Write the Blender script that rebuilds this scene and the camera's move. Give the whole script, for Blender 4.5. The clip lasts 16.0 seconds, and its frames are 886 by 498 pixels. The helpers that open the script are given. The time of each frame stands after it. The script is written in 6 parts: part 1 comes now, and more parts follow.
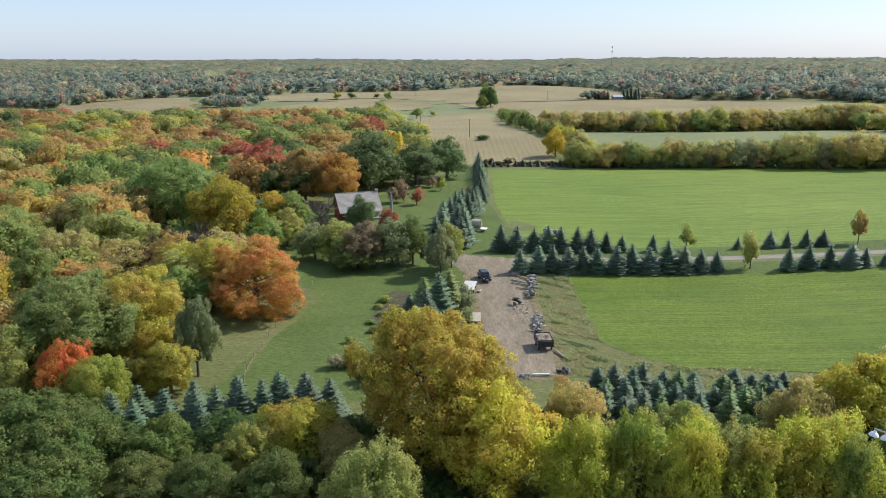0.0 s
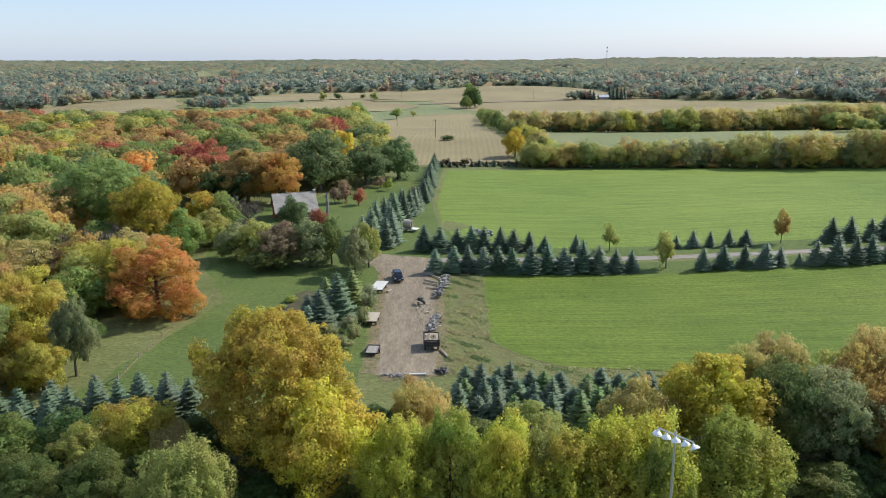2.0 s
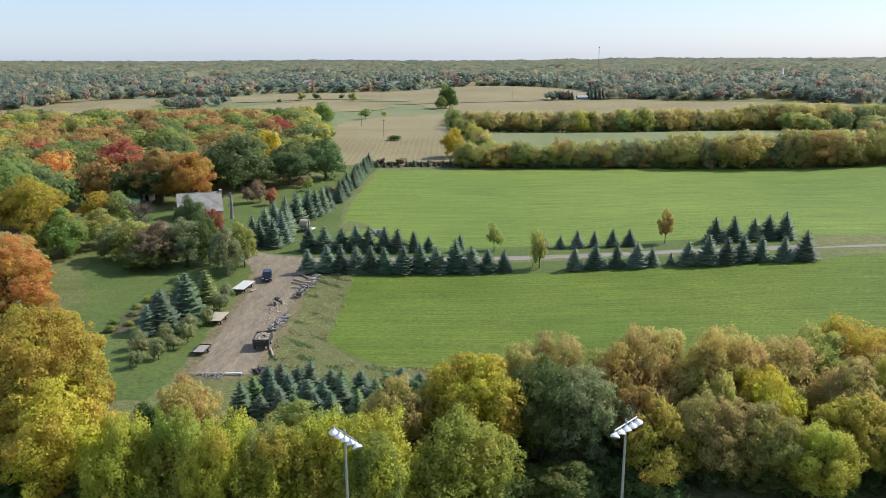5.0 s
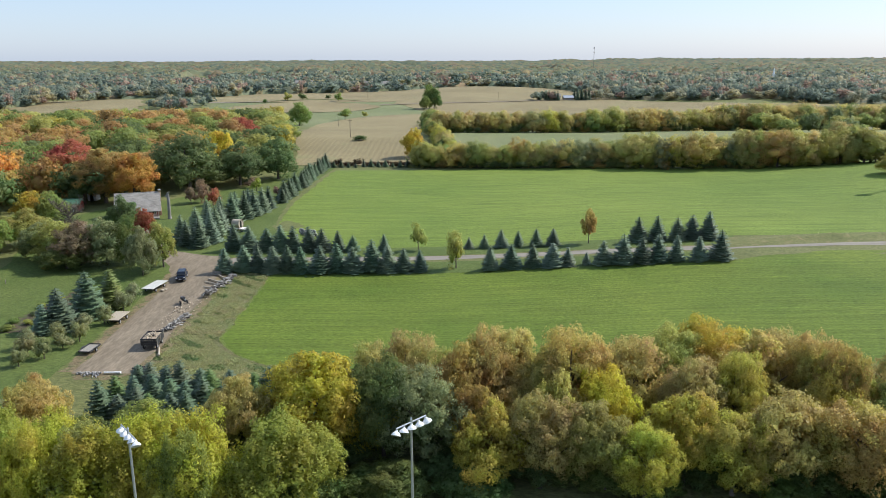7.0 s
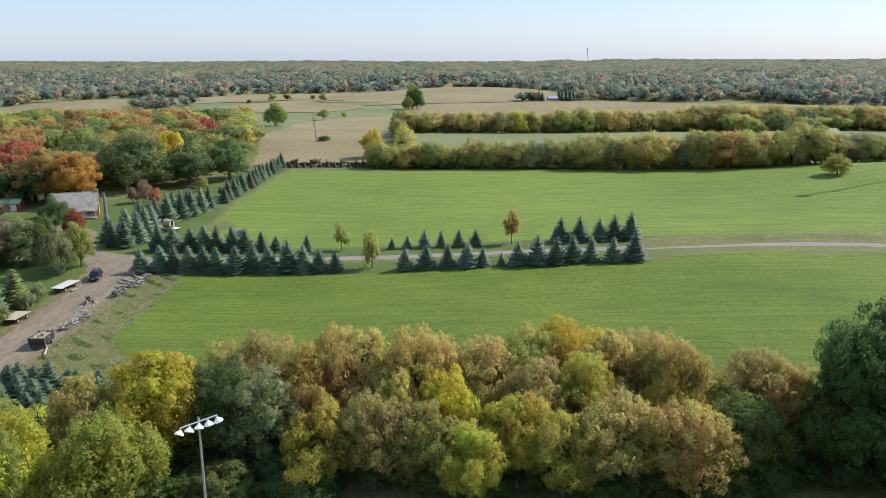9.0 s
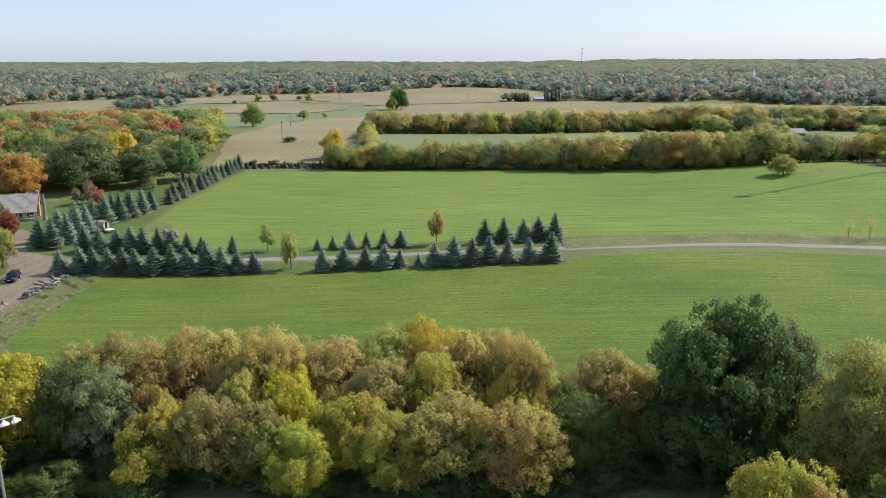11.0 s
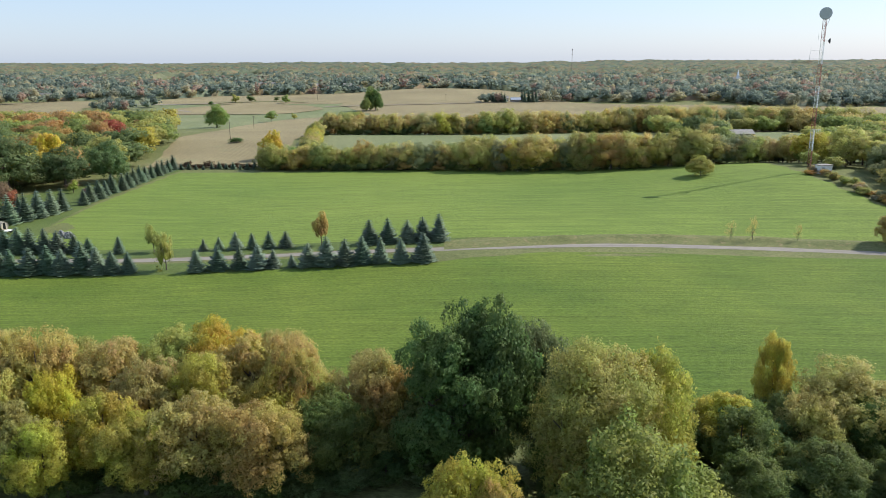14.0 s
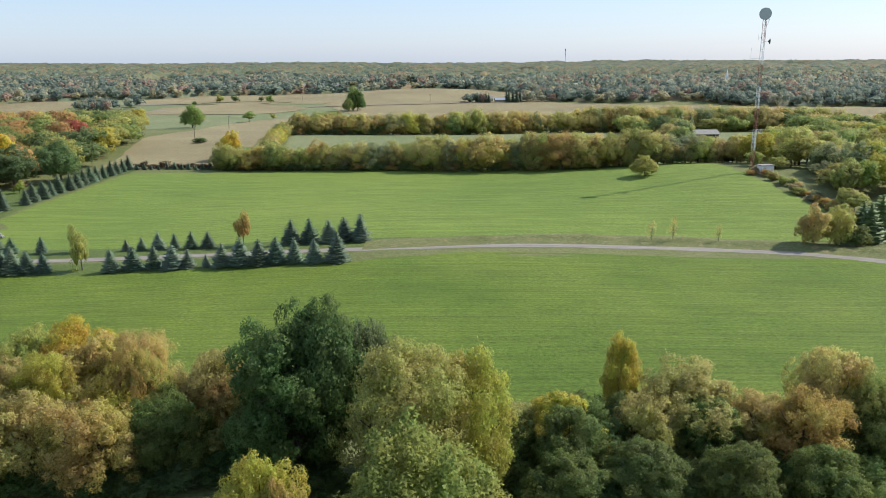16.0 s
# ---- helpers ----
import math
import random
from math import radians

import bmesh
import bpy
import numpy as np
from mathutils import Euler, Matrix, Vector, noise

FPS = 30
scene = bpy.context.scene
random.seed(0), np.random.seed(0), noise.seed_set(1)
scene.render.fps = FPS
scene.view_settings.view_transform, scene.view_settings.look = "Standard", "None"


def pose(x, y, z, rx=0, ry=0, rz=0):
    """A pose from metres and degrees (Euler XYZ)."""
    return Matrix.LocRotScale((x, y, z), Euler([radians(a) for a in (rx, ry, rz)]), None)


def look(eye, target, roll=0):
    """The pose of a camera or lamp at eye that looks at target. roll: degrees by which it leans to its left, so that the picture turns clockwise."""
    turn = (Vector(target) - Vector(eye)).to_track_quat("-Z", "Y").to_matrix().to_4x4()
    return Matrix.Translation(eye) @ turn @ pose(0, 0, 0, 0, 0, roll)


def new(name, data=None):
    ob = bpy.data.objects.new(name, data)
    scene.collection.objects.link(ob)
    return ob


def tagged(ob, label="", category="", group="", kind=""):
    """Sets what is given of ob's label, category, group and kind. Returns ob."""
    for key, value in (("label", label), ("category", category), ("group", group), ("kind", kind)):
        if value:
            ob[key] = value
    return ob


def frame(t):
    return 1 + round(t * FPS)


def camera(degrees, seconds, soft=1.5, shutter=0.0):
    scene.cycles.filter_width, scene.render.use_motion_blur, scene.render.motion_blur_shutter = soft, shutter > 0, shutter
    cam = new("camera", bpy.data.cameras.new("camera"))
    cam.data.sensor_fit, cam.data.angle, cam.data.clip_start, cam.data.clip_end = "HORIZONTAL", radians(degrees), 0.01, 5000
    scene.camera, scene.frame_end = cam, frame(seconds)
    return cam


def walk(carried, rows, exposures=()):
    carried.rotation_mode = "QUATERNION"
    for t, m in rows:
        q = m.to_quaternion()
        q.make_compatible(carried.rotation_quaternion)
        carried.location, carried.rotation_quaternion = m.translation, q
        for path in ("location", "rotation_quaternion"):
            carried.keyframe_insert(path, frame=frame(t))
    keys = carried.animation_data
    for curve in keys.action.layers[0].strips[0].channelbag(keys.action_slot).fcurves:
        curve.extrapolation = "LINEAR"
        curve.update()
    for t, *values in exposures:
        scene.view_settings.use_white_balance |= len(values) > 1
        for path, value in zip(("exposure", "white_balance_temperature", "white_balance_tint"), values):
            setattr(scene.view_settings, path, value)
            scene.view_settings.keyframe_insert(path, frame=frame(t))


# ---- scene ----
cam = camera(60.0, 16.0, soft=0.88)
PATH = [
    (0, (0.925, -1.071, 44.564), (0.899, 0.868, 44.075), -0.2),
    (0.5, (5.357, -1.007, 44.528), (5.329, 0.933, 44.039), -0.3),
    (1, (9.774, -0.983, 44.497), (9.745, 0.956, 44.008), -0.2),
    (1.5, (14.178, -1.0, 44.48), (14.149, 0.939, 43.991), -0.2),
    (2, (18.637, -1.008, 44.468), (18.607, 0.931, 43.98), -0.3),
    (2.5, (23.051, -1.038, 44.433), (23.02, 0.901, 43.944), -0.3),
    (3, (27.436, -1.041, 44.398), (27.405, 0.899, 43.91), -0.3),
    (3.5, (31.834, -0.986, 44.354), (31.802, 0.953, 43.866), -0.3),
    (4, (36.219, -0.888, 44.331), (36.187, 1.051, 43.843), -0.3),
    (6.5, (58.25, -0.593, 44.11), (58.213, 1.347, 43.624), -0.3),
    (7, (62.527, -0.607, 44.079), (62.49, 1.332, 43.593), -0.3),
    (7.5, (66.79, -0.535, 44.053), (66.753, 1.405, 43.567), -0.3),
    (8, (71.114, -0.507, 44.039), (71.077, 1.432, 43.553), -0.3),
    (8.5, (75.445, -0.454, 44.005), (75.408, 1.485, 43.519), -0.3),
    (9, (79.684, -0.415, 43.993), (79.649, 1.525, 43.508), -0.2),
    (11.5, (101.172, -0.68, 44.173), (101.134, 1.26, 43.689), -0.3),
    (12, (105.494, -0.711, 44.172), (105.456, 1.229, 43.688), -0.3),
    (12.5, (109.863, -0.701, 44.159), (109.826, 1.24, 43.675), -0.3),
    (13, (114.191, -0.703, 44.16), (114.153, 1.238, 43.677), -0.3),
    (13.5, (118.511, -0.696, 44.151), (118.474, 1.244, 43.669), -0.3),
    (14, (122.862, -0.678, 44.149), (122.825, 1.263, 43.667), -0.3),
    (14.5, (127.231, -0.69, 44.172), (127.193, 1.251, 43.69), -0.3),
    (15, (131.623, -0.714, 44.188), (131.585, 1.227, 43.707), -0.3),
    (15.5, (136.045, -0.692, 44.175), (136.008, 1.249, 43.694), -0.3),
    (16, (140.491, -0.671, 44.154), (140.455, 1.27, 43.672), -0.3),
]
walk(cam, [(t, look(eye, target, roll)) for t, eye, target, roll in PATH], exposures=[(0, 0.6), (16, 0.6)])

# ---- world and sun ----
SUN_ELEVATION, SUN_AZIMUTH = radians(41.5), radians(68.3)  # azimuth from +y towards +x
world = bpy.data.worlds.new("sky")
scene.world = world
world.use_nodes = True
wn = world.node_tree.nodes
sky = wn.new("ShaderNodeTexSky")
sky.sky_type, sky.sun_disc = "NISHITA", False
sky.sun_elevation, sky.sun_rotation = SUN_ELEVATION, SUN_AZIMUTH
sky.air_density, sky.dust_density, sky.ozone_density = 1.0, 0.6, 2.0
wn["Background"].inputs["Strength"].default_value = 0.137
veil = wn.new("ShaderNodeMix")  # thin even haze over the clear sky
veil.data_type = "RGBA"
veil.inputs[0].default_value, veil.inputs[7].default_value = 0.62, (2.15, 2.85, 4.25, 1)
world.node_tree.links.new(sky.outputs["Color"], veil.inputs[6])
world.node_tree.links.new(veil.outputs[2], wn["Background"].inputs["Color"])
sun = new("sun", bpy.data.lights.new("sun", "SUN"))
sun.data.energy, sun.data.angle, sun.data.color = 3.55, radians(0.55), (1.0, 0.97, 0.91)
sun.matrix_world = look((52.7, 21.0, 50.2), (0, 0, 0))


# ---- materials ----
def material(name):
    m = bpy.data.materials.new(name)
    m.use_nodes = True
    return m, m.node_tree.nodes, m.node_tree.links, m.node_tree.nodes["Principled BSDF"]


def coords(nodes, links, scale, source="Object"):
    tex, mp = nodes.new("ShaderNodeTexCoord"), nodes.new("ShaderNodeMapping")
    mp.inputs["Scale"].default_value = scale
    links.new(tex.outputs[source], mp.inputs["Vector"])
    return mp.outputs["Vector"]


def noise_node(nodes, links, vector, scale, detail=4.0, rough=0.6):
    n = nodes.new("ShaderNodeTexNoise")
    n.inputs["Scale"].default_value, n.inputs["Detail"].default_value, n.inputs["Roughness"].default_value = scale, detail, rough
    links.new(vector, n.inputs["Vector"])
    return n.outputs["Fac"]


def ramp(nodes, links, fac, stops):
    r = nodes.new("ShaderNodeValToRGB")
    while len(r.color_ramp.elements) < len(stops):
        r.color_ramp.elements.new(0.5)
    for e, (p, c) in zip(r.color_ramp.elements, stops):
        e.position, e.color = p, (*c, 1)
    links.new(fac, r.inputs["Fac"])
    return r.outputs["Color"]


def mixed(nodes, links, a, b, fac, blend="MIX"):
    m = nodes.new("ShaderNodeMix")
    m.data_type, m.blend_type = "RGBA", blend
    for value, socket in ((fac, m.inputs[0]), (a, m.inputs[6]), (b, m.inputs[7])):
        if isinstance(value, (int, float)):
            socket.default_value = value
        elif isinstance(value, tuple):
            socket.default_value = (*value, 1)
        else:
            links.new(value, socket)
    return m.outputs[2]


def bump(nodes, links, bsdf, height, strength, distance):
    b = nodes.new("ShaderNodeBump")
    b.inputs["Strength"].default_value, b.inputs["Distance"].default_value = strength, distance
    links.new(height, b.inputs["Height"])
    links.new(b.outputs["Normal"], bsdf.inputs["Normal"])


def surface(name, low, high, scale=1.0, stretch=(1, 1, 1), rough=0.8, metal=0.0, relief=0.3, depth=0.02, fine=14.0, contrast=0.26):
    """Two tones mixed by a coarse and a fine noise, with relief."""
    m, nodes, links, bsdf = material(name)
    v = coords(nodes, links, tuple(scale * s for s in stretch))
    coarse, grain = noise_node(nodes, links, v, 1.0, 6.0, 0.7), noise_node(nodes, links, v, fine, 2.0)
    base = ramp(nodes, links, coarse, [(0.3, low), (0.7, high)])
    shade = ramp(nodes, links, grain, [(0.25, (1 - contrast,) * 3), (0.75, (1 + contrast * 0.8,) * 3)])
    links.new(mixed(nodes, links, base, shade, 1.0, "MULTIPLY"), bsdf.inputs["Base Color"])
    bsdf.inputs["Roughness"].default_value, bsdf.inputs["Metallic"].default_value = rough, metal
    bump(nodes, links, bsdf, grain, relief, depth)
    return m


def leafy(name, cells=False, stored=False, translucent=0.58, drift=0.0, spread=(0.88, 1.15), grain=5.0, shift=(0.491, 0.54)):
    """Foliage: the object's colour, varied leaf by leaf and branch by branch; with cells the colour changes tree by tree."""
    m, nodes, links, bsdf = material(name)
    geo = nodes.new("ShaderNodeNewGeometry")
    if cells:
        vor = nodes.new("ShaderNodeTexVoronoi")
        vor.voronoi_dimensions = "2D"
        vor.inputs["Scale"].default_value = cells
        links.new(geo.outputs["Position"], vor.inputs["Vector"])
        sep = nodes.new("ShaderNodeSeparateColor")
        links.new(vor.outputs["Color"], sep.inputs["Color"])
        which = nodes.new("ShaderNodeMath")
        which.operation = "MULTIPLY_ADD"
        broad = nodes.new("ShaderNodeMath")
        broad.operation = "MULTIPLY_ADD"
        links.new(noise_node(nodes, links, geo.outputs["Position"], 0.006, 2.0), broad.inputs[0])
        broad.inputs[1].default_value, broad.inputs[2].default_value = 2.0 * drift, -0.5 * drift
        links.new(sep.outputs["Red"], which.inputs[0])
        which.inputs[1].default_value = 1 - drift
        links.new(broad.outputs["Value"], which.inputs[2])
        base = ramp(nodes, links, which.outputs["Value"], HAZED_PALETTE)
    elif stored:
        layer = nodes.new("ShaderNodeAttribute")
        layer.attribute_name = "leaf_tint"
        base = layer.outputs["Color"]
    else:
        base = nodes.new("ShaderNodeObjectInfo").outputs["Color"]
    patch_noise = noise_node(nodes, links, geo.outputs["Position"], 0.26, 4.0)
    tint = nodes.new("ShaderNodeHueSaturation")
    hue, val = nodes.new("ShaderNodeMapRange"), nodes.new("ShaderNodeMapRange")
    hue.inputs["From Min"].default_value, hue.inputs["From Max"].default_value = 0.3, 0.7
    hue.inputs["To Min"].default_value, hue.inputs["To Max"].default_value = shift
    val.inputs["To Min"].default_value, val.inputs["To Max"].default_value = spread
    links.new(patch_noise, hue.inputs["Value"])
    links.new(geo.outputs["Random Per Island"], val.inputs["Value"])
    links.new(base, tint.inputs["Color"])
    links.new(hue.outputs["Result"], tint.inputs["Hue"])
    links.new(val.outputs["Result"], tint.inputs["Value"])
    fine = noise_node(nodes, links, geo.outputs["Position"], grain, 3.0, 0.7)
    colour = mixed(nodes, links, tint.outputs["Color"], ramp(nodes, links, fine, [(0.3, (0.8, 0.8, 0.8)), (0.66, (1.2, 1.2, 1.2))]), 1.0, "MULTIPLY")
    links.new(colour, bsdf.inputs["Base Color"])
    bsdf.inputs["Roughness"].default_value, bsdf.inputs["Specular IOR Level"].default_value = 0.6, 0.3
    tr, mix = nodes.new("ShaderNodeBsdfTranslucent"), nodes.new("ShaderNodeMixShader")
    mix.inputs["Fac"].default_value = translucent
    links.new(colour, tr.inputs["Color"])
    links.new(bsdf.outputs["BSDF"], mix.inputs[1])
    links.new(tr.outputs["BSDF"], mix.inputs[2])
    links.new(mix.outputs["Shader"], nodes["Material Output"].inputs["Surface"])
    return m


def grassland(name, low, high, rows=(0.0, 1.0, 0.1, "Y"), row_depth=0.1, coarse=0.03, dry=None, dry_amount=0.0):
    """Grass or crop: broad patches, streaks along the drilled rows, fine tufts and, where dry, bleached patches."""
    m, nodes, links, bsdf = material(name)
    v = coords(nodes, links, (1, 1, 1))
    broad = noise_node(nodes, links, v, coarse, 5.0)
    streak = noise_node(nodes, links, coords(nodes, links, (0.05, 0.9, 1)), 1.0, 6.0, 0.7)
    tuft = noise_node(nodes, links, coords(nodes, links, (1.3, 3.4, 1)), 1.3, 5.0, 0.75)
    base = ramp(nodes, links, broad, [(0.32, low), (0.68, high)])
    if dry:
        spots = ramp(nodes, links, noise_node(nodes, links, v, coarse * 4, 5.0, 0.7), [(0.62 - dry_amount, (0, 0, 0)), (0.75 - dry_amount, (1, 1, 1))])
        base = mixed(nodes, links, base, dry, spots)
    base = mixed(nodes, links, base, ramp(nodes, links, streak, [(0.3, (1 - row_depth,) * 3), (0.7, (1 + row_depth,) * 3)]), 1.0, "MULTIPLY")
    base = mixed(nodes, links, base, ramp(nodes, links, tuft, [(0.3, (0.42, 0.44, 0.42)), (0.7, (1.46, 1.46, 1.46))]), 1.0, "MULTIPLY")
    if rows[0]:
        wave = nodes.new("ShaderNodeTexWave")
        wave.bands_direction = rows[3]
        wave.inputs["Scale"].default_value, wave.inputs["Distortion"].default_value = rows[0], rows[1]
        wave.inputs["Detail"].default_value, wave.inputs["Detail Scale"].default_value = 2.0, 0.08
        links.new(v, wave.inputs["Vector"])
        base = mixed(nodes, links, base, ramp(nodes, links, wave.outputs["Fac"], [(0.0, (1 - rows[2],) * 3), (1.0, (1 + rows[2] * 0.7,) * 3)]), 1.0, "MULTIPLY")
    links.new(base, bsdf.inputs["Base Color"])
    bsdf.inputs["Roughness"].default_value, bsdf.inputs["Specular IOR Level"].default_value = 0.85, 0.2
    bump(nodes, links, bsdf, tuft, 0.8, 0.2)
    return m


LEAF = leafy("leaves", spread=(0.82, 1.21), shift=(0.481, 0.546))
WOODS = leafy("woodland_leaves", stored=True, shift=(0.492, 0.52))
# far leaf colours greyed, lightened and blued: aerial haze painted into the base colour
HAZED_PALETTE = [(0.0, (0.15, 0.2, 0.15)), (0.2, (0.26, 0.3, 0.19)), (0.36, (0.38, 0.37, 0.2)), (0.48, (0.18, 0.235, 0.17)),
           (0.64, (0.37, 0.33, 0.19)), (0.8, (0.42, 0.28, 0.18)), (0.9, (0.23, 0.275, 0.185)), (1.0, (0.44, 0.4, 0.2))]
FAR_WOODS = leafy("hazed_woodland_leaves", cells=0.055, spread=(0.85, 1.15), grain=0.25, translucent=0.55, drift=0.35)
FAR_LEAF = leafy("hazed_far_leaves", stored=True, spread=(0.9, 1.12), grain=0.6, translucent=0.5, shift=(0.494, 0.515))
NEEDLE = leafy("needles", translucent=0.1, grain=6.0)
BARK = surface("bark", (0.07, 0.055, 0.042), (0.16, 0.13, 0.1), 2.0, (1, 1, 0.25), 0.95)
ROUGH_GRASS = grassland("rough_grass", (0.125, 0.14, 0.045), (0.18, 0.18, 0.07), coarse=0.05, dry=(0.2, 0.175, 0.085), dry_amount=0.04)
ALFALFA = grassland("green_crop", (0.09, 0.14, 0.018), (0.145, 0.188, 0.027), rows=(0.3, 9.0, 0.08, "Y"), row_depth=0.22, coarse=0.035)
UPPER = grassland("upper_green_crop", (0.13, 0.188, 0.032), (0.182, 0.235, 0.043), rows=(0.3, 9.0, 0.08, "Y"), row_depth=0.26, coarse=0.015)
GARDEN = grassland("garden_soil", (0.07, 0.052, 0.034), (0.12, 0.095, 0.062), coarse=0.25, dry=(0.085, 0.12, 0.035), dry_amount=0.14)
LAWN = grassland("mown_lawn", (0.085, 0.122, 0.029), (0.122, 0.155, 0.042), row_depth=0.06, coarse=0.06)
CORN = grassland("ripe_corn", (0.222, 0.177, 0.092), (0.3, 0.243, 0.127), rows=(0.13, 7.0, 0.07, "X"), row_depth=0.12, coarse=0.012, dry=(0.24, 0.23, 0.11), dry_amount=0.04)
MEADOW = grassland("far_meadow", (0.16, 0.185, 0.08), (0.215, 0.22, 0.105), row_depth=0.1, coarse=0.015)
GRAVEL = surface("yard_gravel", (0.145, 0.111, 0.071), (0.26, 0.208, 0.142), 0.5, (1.1, 0.25, 1), 0.95, relief=0.6, depth=0.04, fine=6.0, contrast=0.32)
LANE = surface("lane_gravel", (0.19, 0.165, 0.13), (0.29, 0.255, 0.21), 0.5, (0.12, 1.6, 1), 0.95, relief=0.5, depth=0.03, fine=9.0)
DIRT = surface("bare_soil", (0.16, 0.125, 0.085), (0.27, 0.22, 0.15), 0.8, rough=0.95, relief=0.5, depth=0.05)
STRAW = grassland("straw_litter", (0.17, 0.13, 0.07), (0.25, 0.19, 0.11), coarse=0.25, dry=(0.1, 0.115, 0.045), dry_amount=0.12)
STONE = surface("field_stone", (0.3, 0.28, 0.26), (0.5, 0.48, 0.45), 3.0, rough=0.85)
GALVANISED = surface("galvanised_steel", (0.42, 0.44, 0.46), (0.55, 0.57, 0.59), 2.0, rough=0.45, metal=0.7, relief=0.05)
WHITE_PAINT = surface("white_paint", (0.72, 0.72, 0.7), (0.82, 0.82, 0.8), 1.5, rough=0.55, relief=0.05)
RED_PAINT = surface("red_painted_boards", (0.2, 0.03, 0.022), (0.3, 0.05, 0.035), 1.0, (1, 1, 4), 0.7)
RUST_RED = surface("red_tower_paint", (0.25, 0.07, 0.05), (0.36, 0.12, 0.08), 2.0, rough=0.7)
SHINGLE = surface("weathered_shingles", (0.2, 0.18, 0.155), (0.36, 0.335, 0.295), 1.3, (0.5, 1, 1), 0.9, relief=0.5, fine=8.0)
GREEN_ROOF = surface("green_roof_metal", (0.05, 0.13, 0.08), (0.08, 0.17, 0.1), 1.0, rough=0.5)
GREY_BOARDS = surface("weathered_boards", (0.2, 0.18, 0.155), (0.36, 0.33, 0.28), 1.2, (6, 0.5, 1), 0.85)
PALE_BOARDS = surface("pale_decking", (0.33, 0.275, 0.2), (0.47, 0.41, 0.315), 1.0, (5, 0.5, 1), 0.8)
CUT_WOOD = surface("split_firewood", (0.36, 0.29, 0.2), (0.54, 0.45, 0.34), 3.0, rough=0.85)
DARK_BRICK = surface("dark_brick", (0.1, 0.065, 0.05), (0.17, 0.115, 0.09), 2.0, rough=0.9)
DARK_STEEL = surface("dark_steel", (0.03, 0.03, 0.032), (0.07, 0.07, 0.072), 2.0, rough=0.55, metal=0.3)
RUBBER = surface("tyre_rubber", (0.018, 0.018, 0.018), (0.035, 0.035, 0.035), 5.0, rough=0.9)
BLUE_PAINT = surface("dark_blue_car_paint", (0.008, 0.012, 0.022), (0.012, 0.017, 0.03), 1.0, rough=0.22, relief=0.0)
LAMP_GLASS = surface("lamp_lens", (0.6, 0.6, 0.58), (0.75, 0.75, 0.73), 2.0, rough=0.2, relief=0.0)
GLASS = surface("dark_glass", (0.01, 0.012, 0.014), (0.018, 0.02, 0.022), 1.0, rough=0.08, relief=0.0)


# ---- ground ----
def step(a, b, v):
    v = np.clip((np.asarray(v, float) - a) / (b - a), 0, 1)
    return v * v * (3 - 2 * v)


# the land falls away beyond the corn's crest into a wide valley
FALL_AT = np.arange(380, 5000, 10.0)
FALL = np.interp(FALL_AT, [400, 455, 550, 700, 790, 890, 1000, 1150, 1300, 2000, 4600], [0, -3.4, -9.8, -13.2, -16, -11.8, -11.8, -11, -9, -7, -2])
for _ in range(12):
    FALL[1:-1] = (FALL[:-2] + 2 * FALL[1:-1] + FALL[2:]) / 4


def ground(x, y):
    """Height of the land: a gentle rise to the east, a knoll under the mast, a valley beyond the corn and low hills far off."""
    x, y = np.asarray(x, float), np.asarray(y, float)
    z = 0.4 + 1.0 * step(132, 160, y) + 0.6 * step(160, 300, y)
    z = z + 3.0 * step(40, 135, x) * step(70, 150, y) * (1 - 0.65 * step(180, 290, y))
    z = z - 1.5 * step(150, 210, x) * np.exp(-((y - 155) / 45) ** 2)
    z = z + 6 * np.exp(-((x - 236) / 55) ** 2 - ((y - 250) / 45) ** 2)
    z = z + 3.2 * step(310, 390, y) * (1 - 0.6 * step(40, 140, x)) + 2.5 * step(420, 900, y)
    z = z + np.interp(y, FALL_AT, FALL) + 7 * np.exp(-((x - 107) / 115) ** 2 - ((y - 1080) / 110) ** 2)
    z = z + 4 * step(260, 450, x) * step(680, 800, y) * (1 - step(1000, 1300, y))
    z = z + 2 * step(1100, 4500, y) + step(1000, 2000, y) * (4 * np.sin(x / 310 + 1) * np.sin(y / 420) + 3 * np.sin(x / 730 + y / 900))
    return z


def height(x, y):
    return float(ground(x, y))


def grid_mesh(name, X, Y, Z):
    ny, nx = X.shape
    idx = np.arange(nx * ny).reshape(ny, nx)
    faces = np.stack([idx[:-1, :-1], idx[:-1, 1:], idx[1:, 1:], idx[1:, :-1]], -1).reshape(-1, 4)
    me = bpy.data.meshes.new(name)
    me.from_pydata(np.stack([X, Y, Z], -1).reshape(-1, 3).tolist(), [], faces.tolist())
    me.polygons.foreach_set("use_smooth", np.ones(len(me.polygons), bool))
    return me


def spread(near, far, fine, growth=1.12):
    out, d = [near], fine
    while out[-1] < far:
        out.append(min(far, out[-1] + d))
        d *= growth
    return np.array(out)


xs = np.concatenate([-spread(130, 5200, 5)[::-1], np.arange(-129, 260, 3.0), spread(260, 5200, 5)])
ys = np.concatenate([-spread(0, 2500, 10)[::-1][:-1], np.arange(0, 420, 3.0), np.arange(420, 1100, 8.0), spread(1100, 4960, 10, 1.06)])
GX, GY = np.meshgrid(xs, ys)
land = new("ground", grid_mesh("ground", GX, GY, ground(GX, GY)))
land.data.materials.append(ROUGH_GRASS)
tagged(land, "rough green and straw-coloured grassland of a rolling valley", "ground", kind="structure")


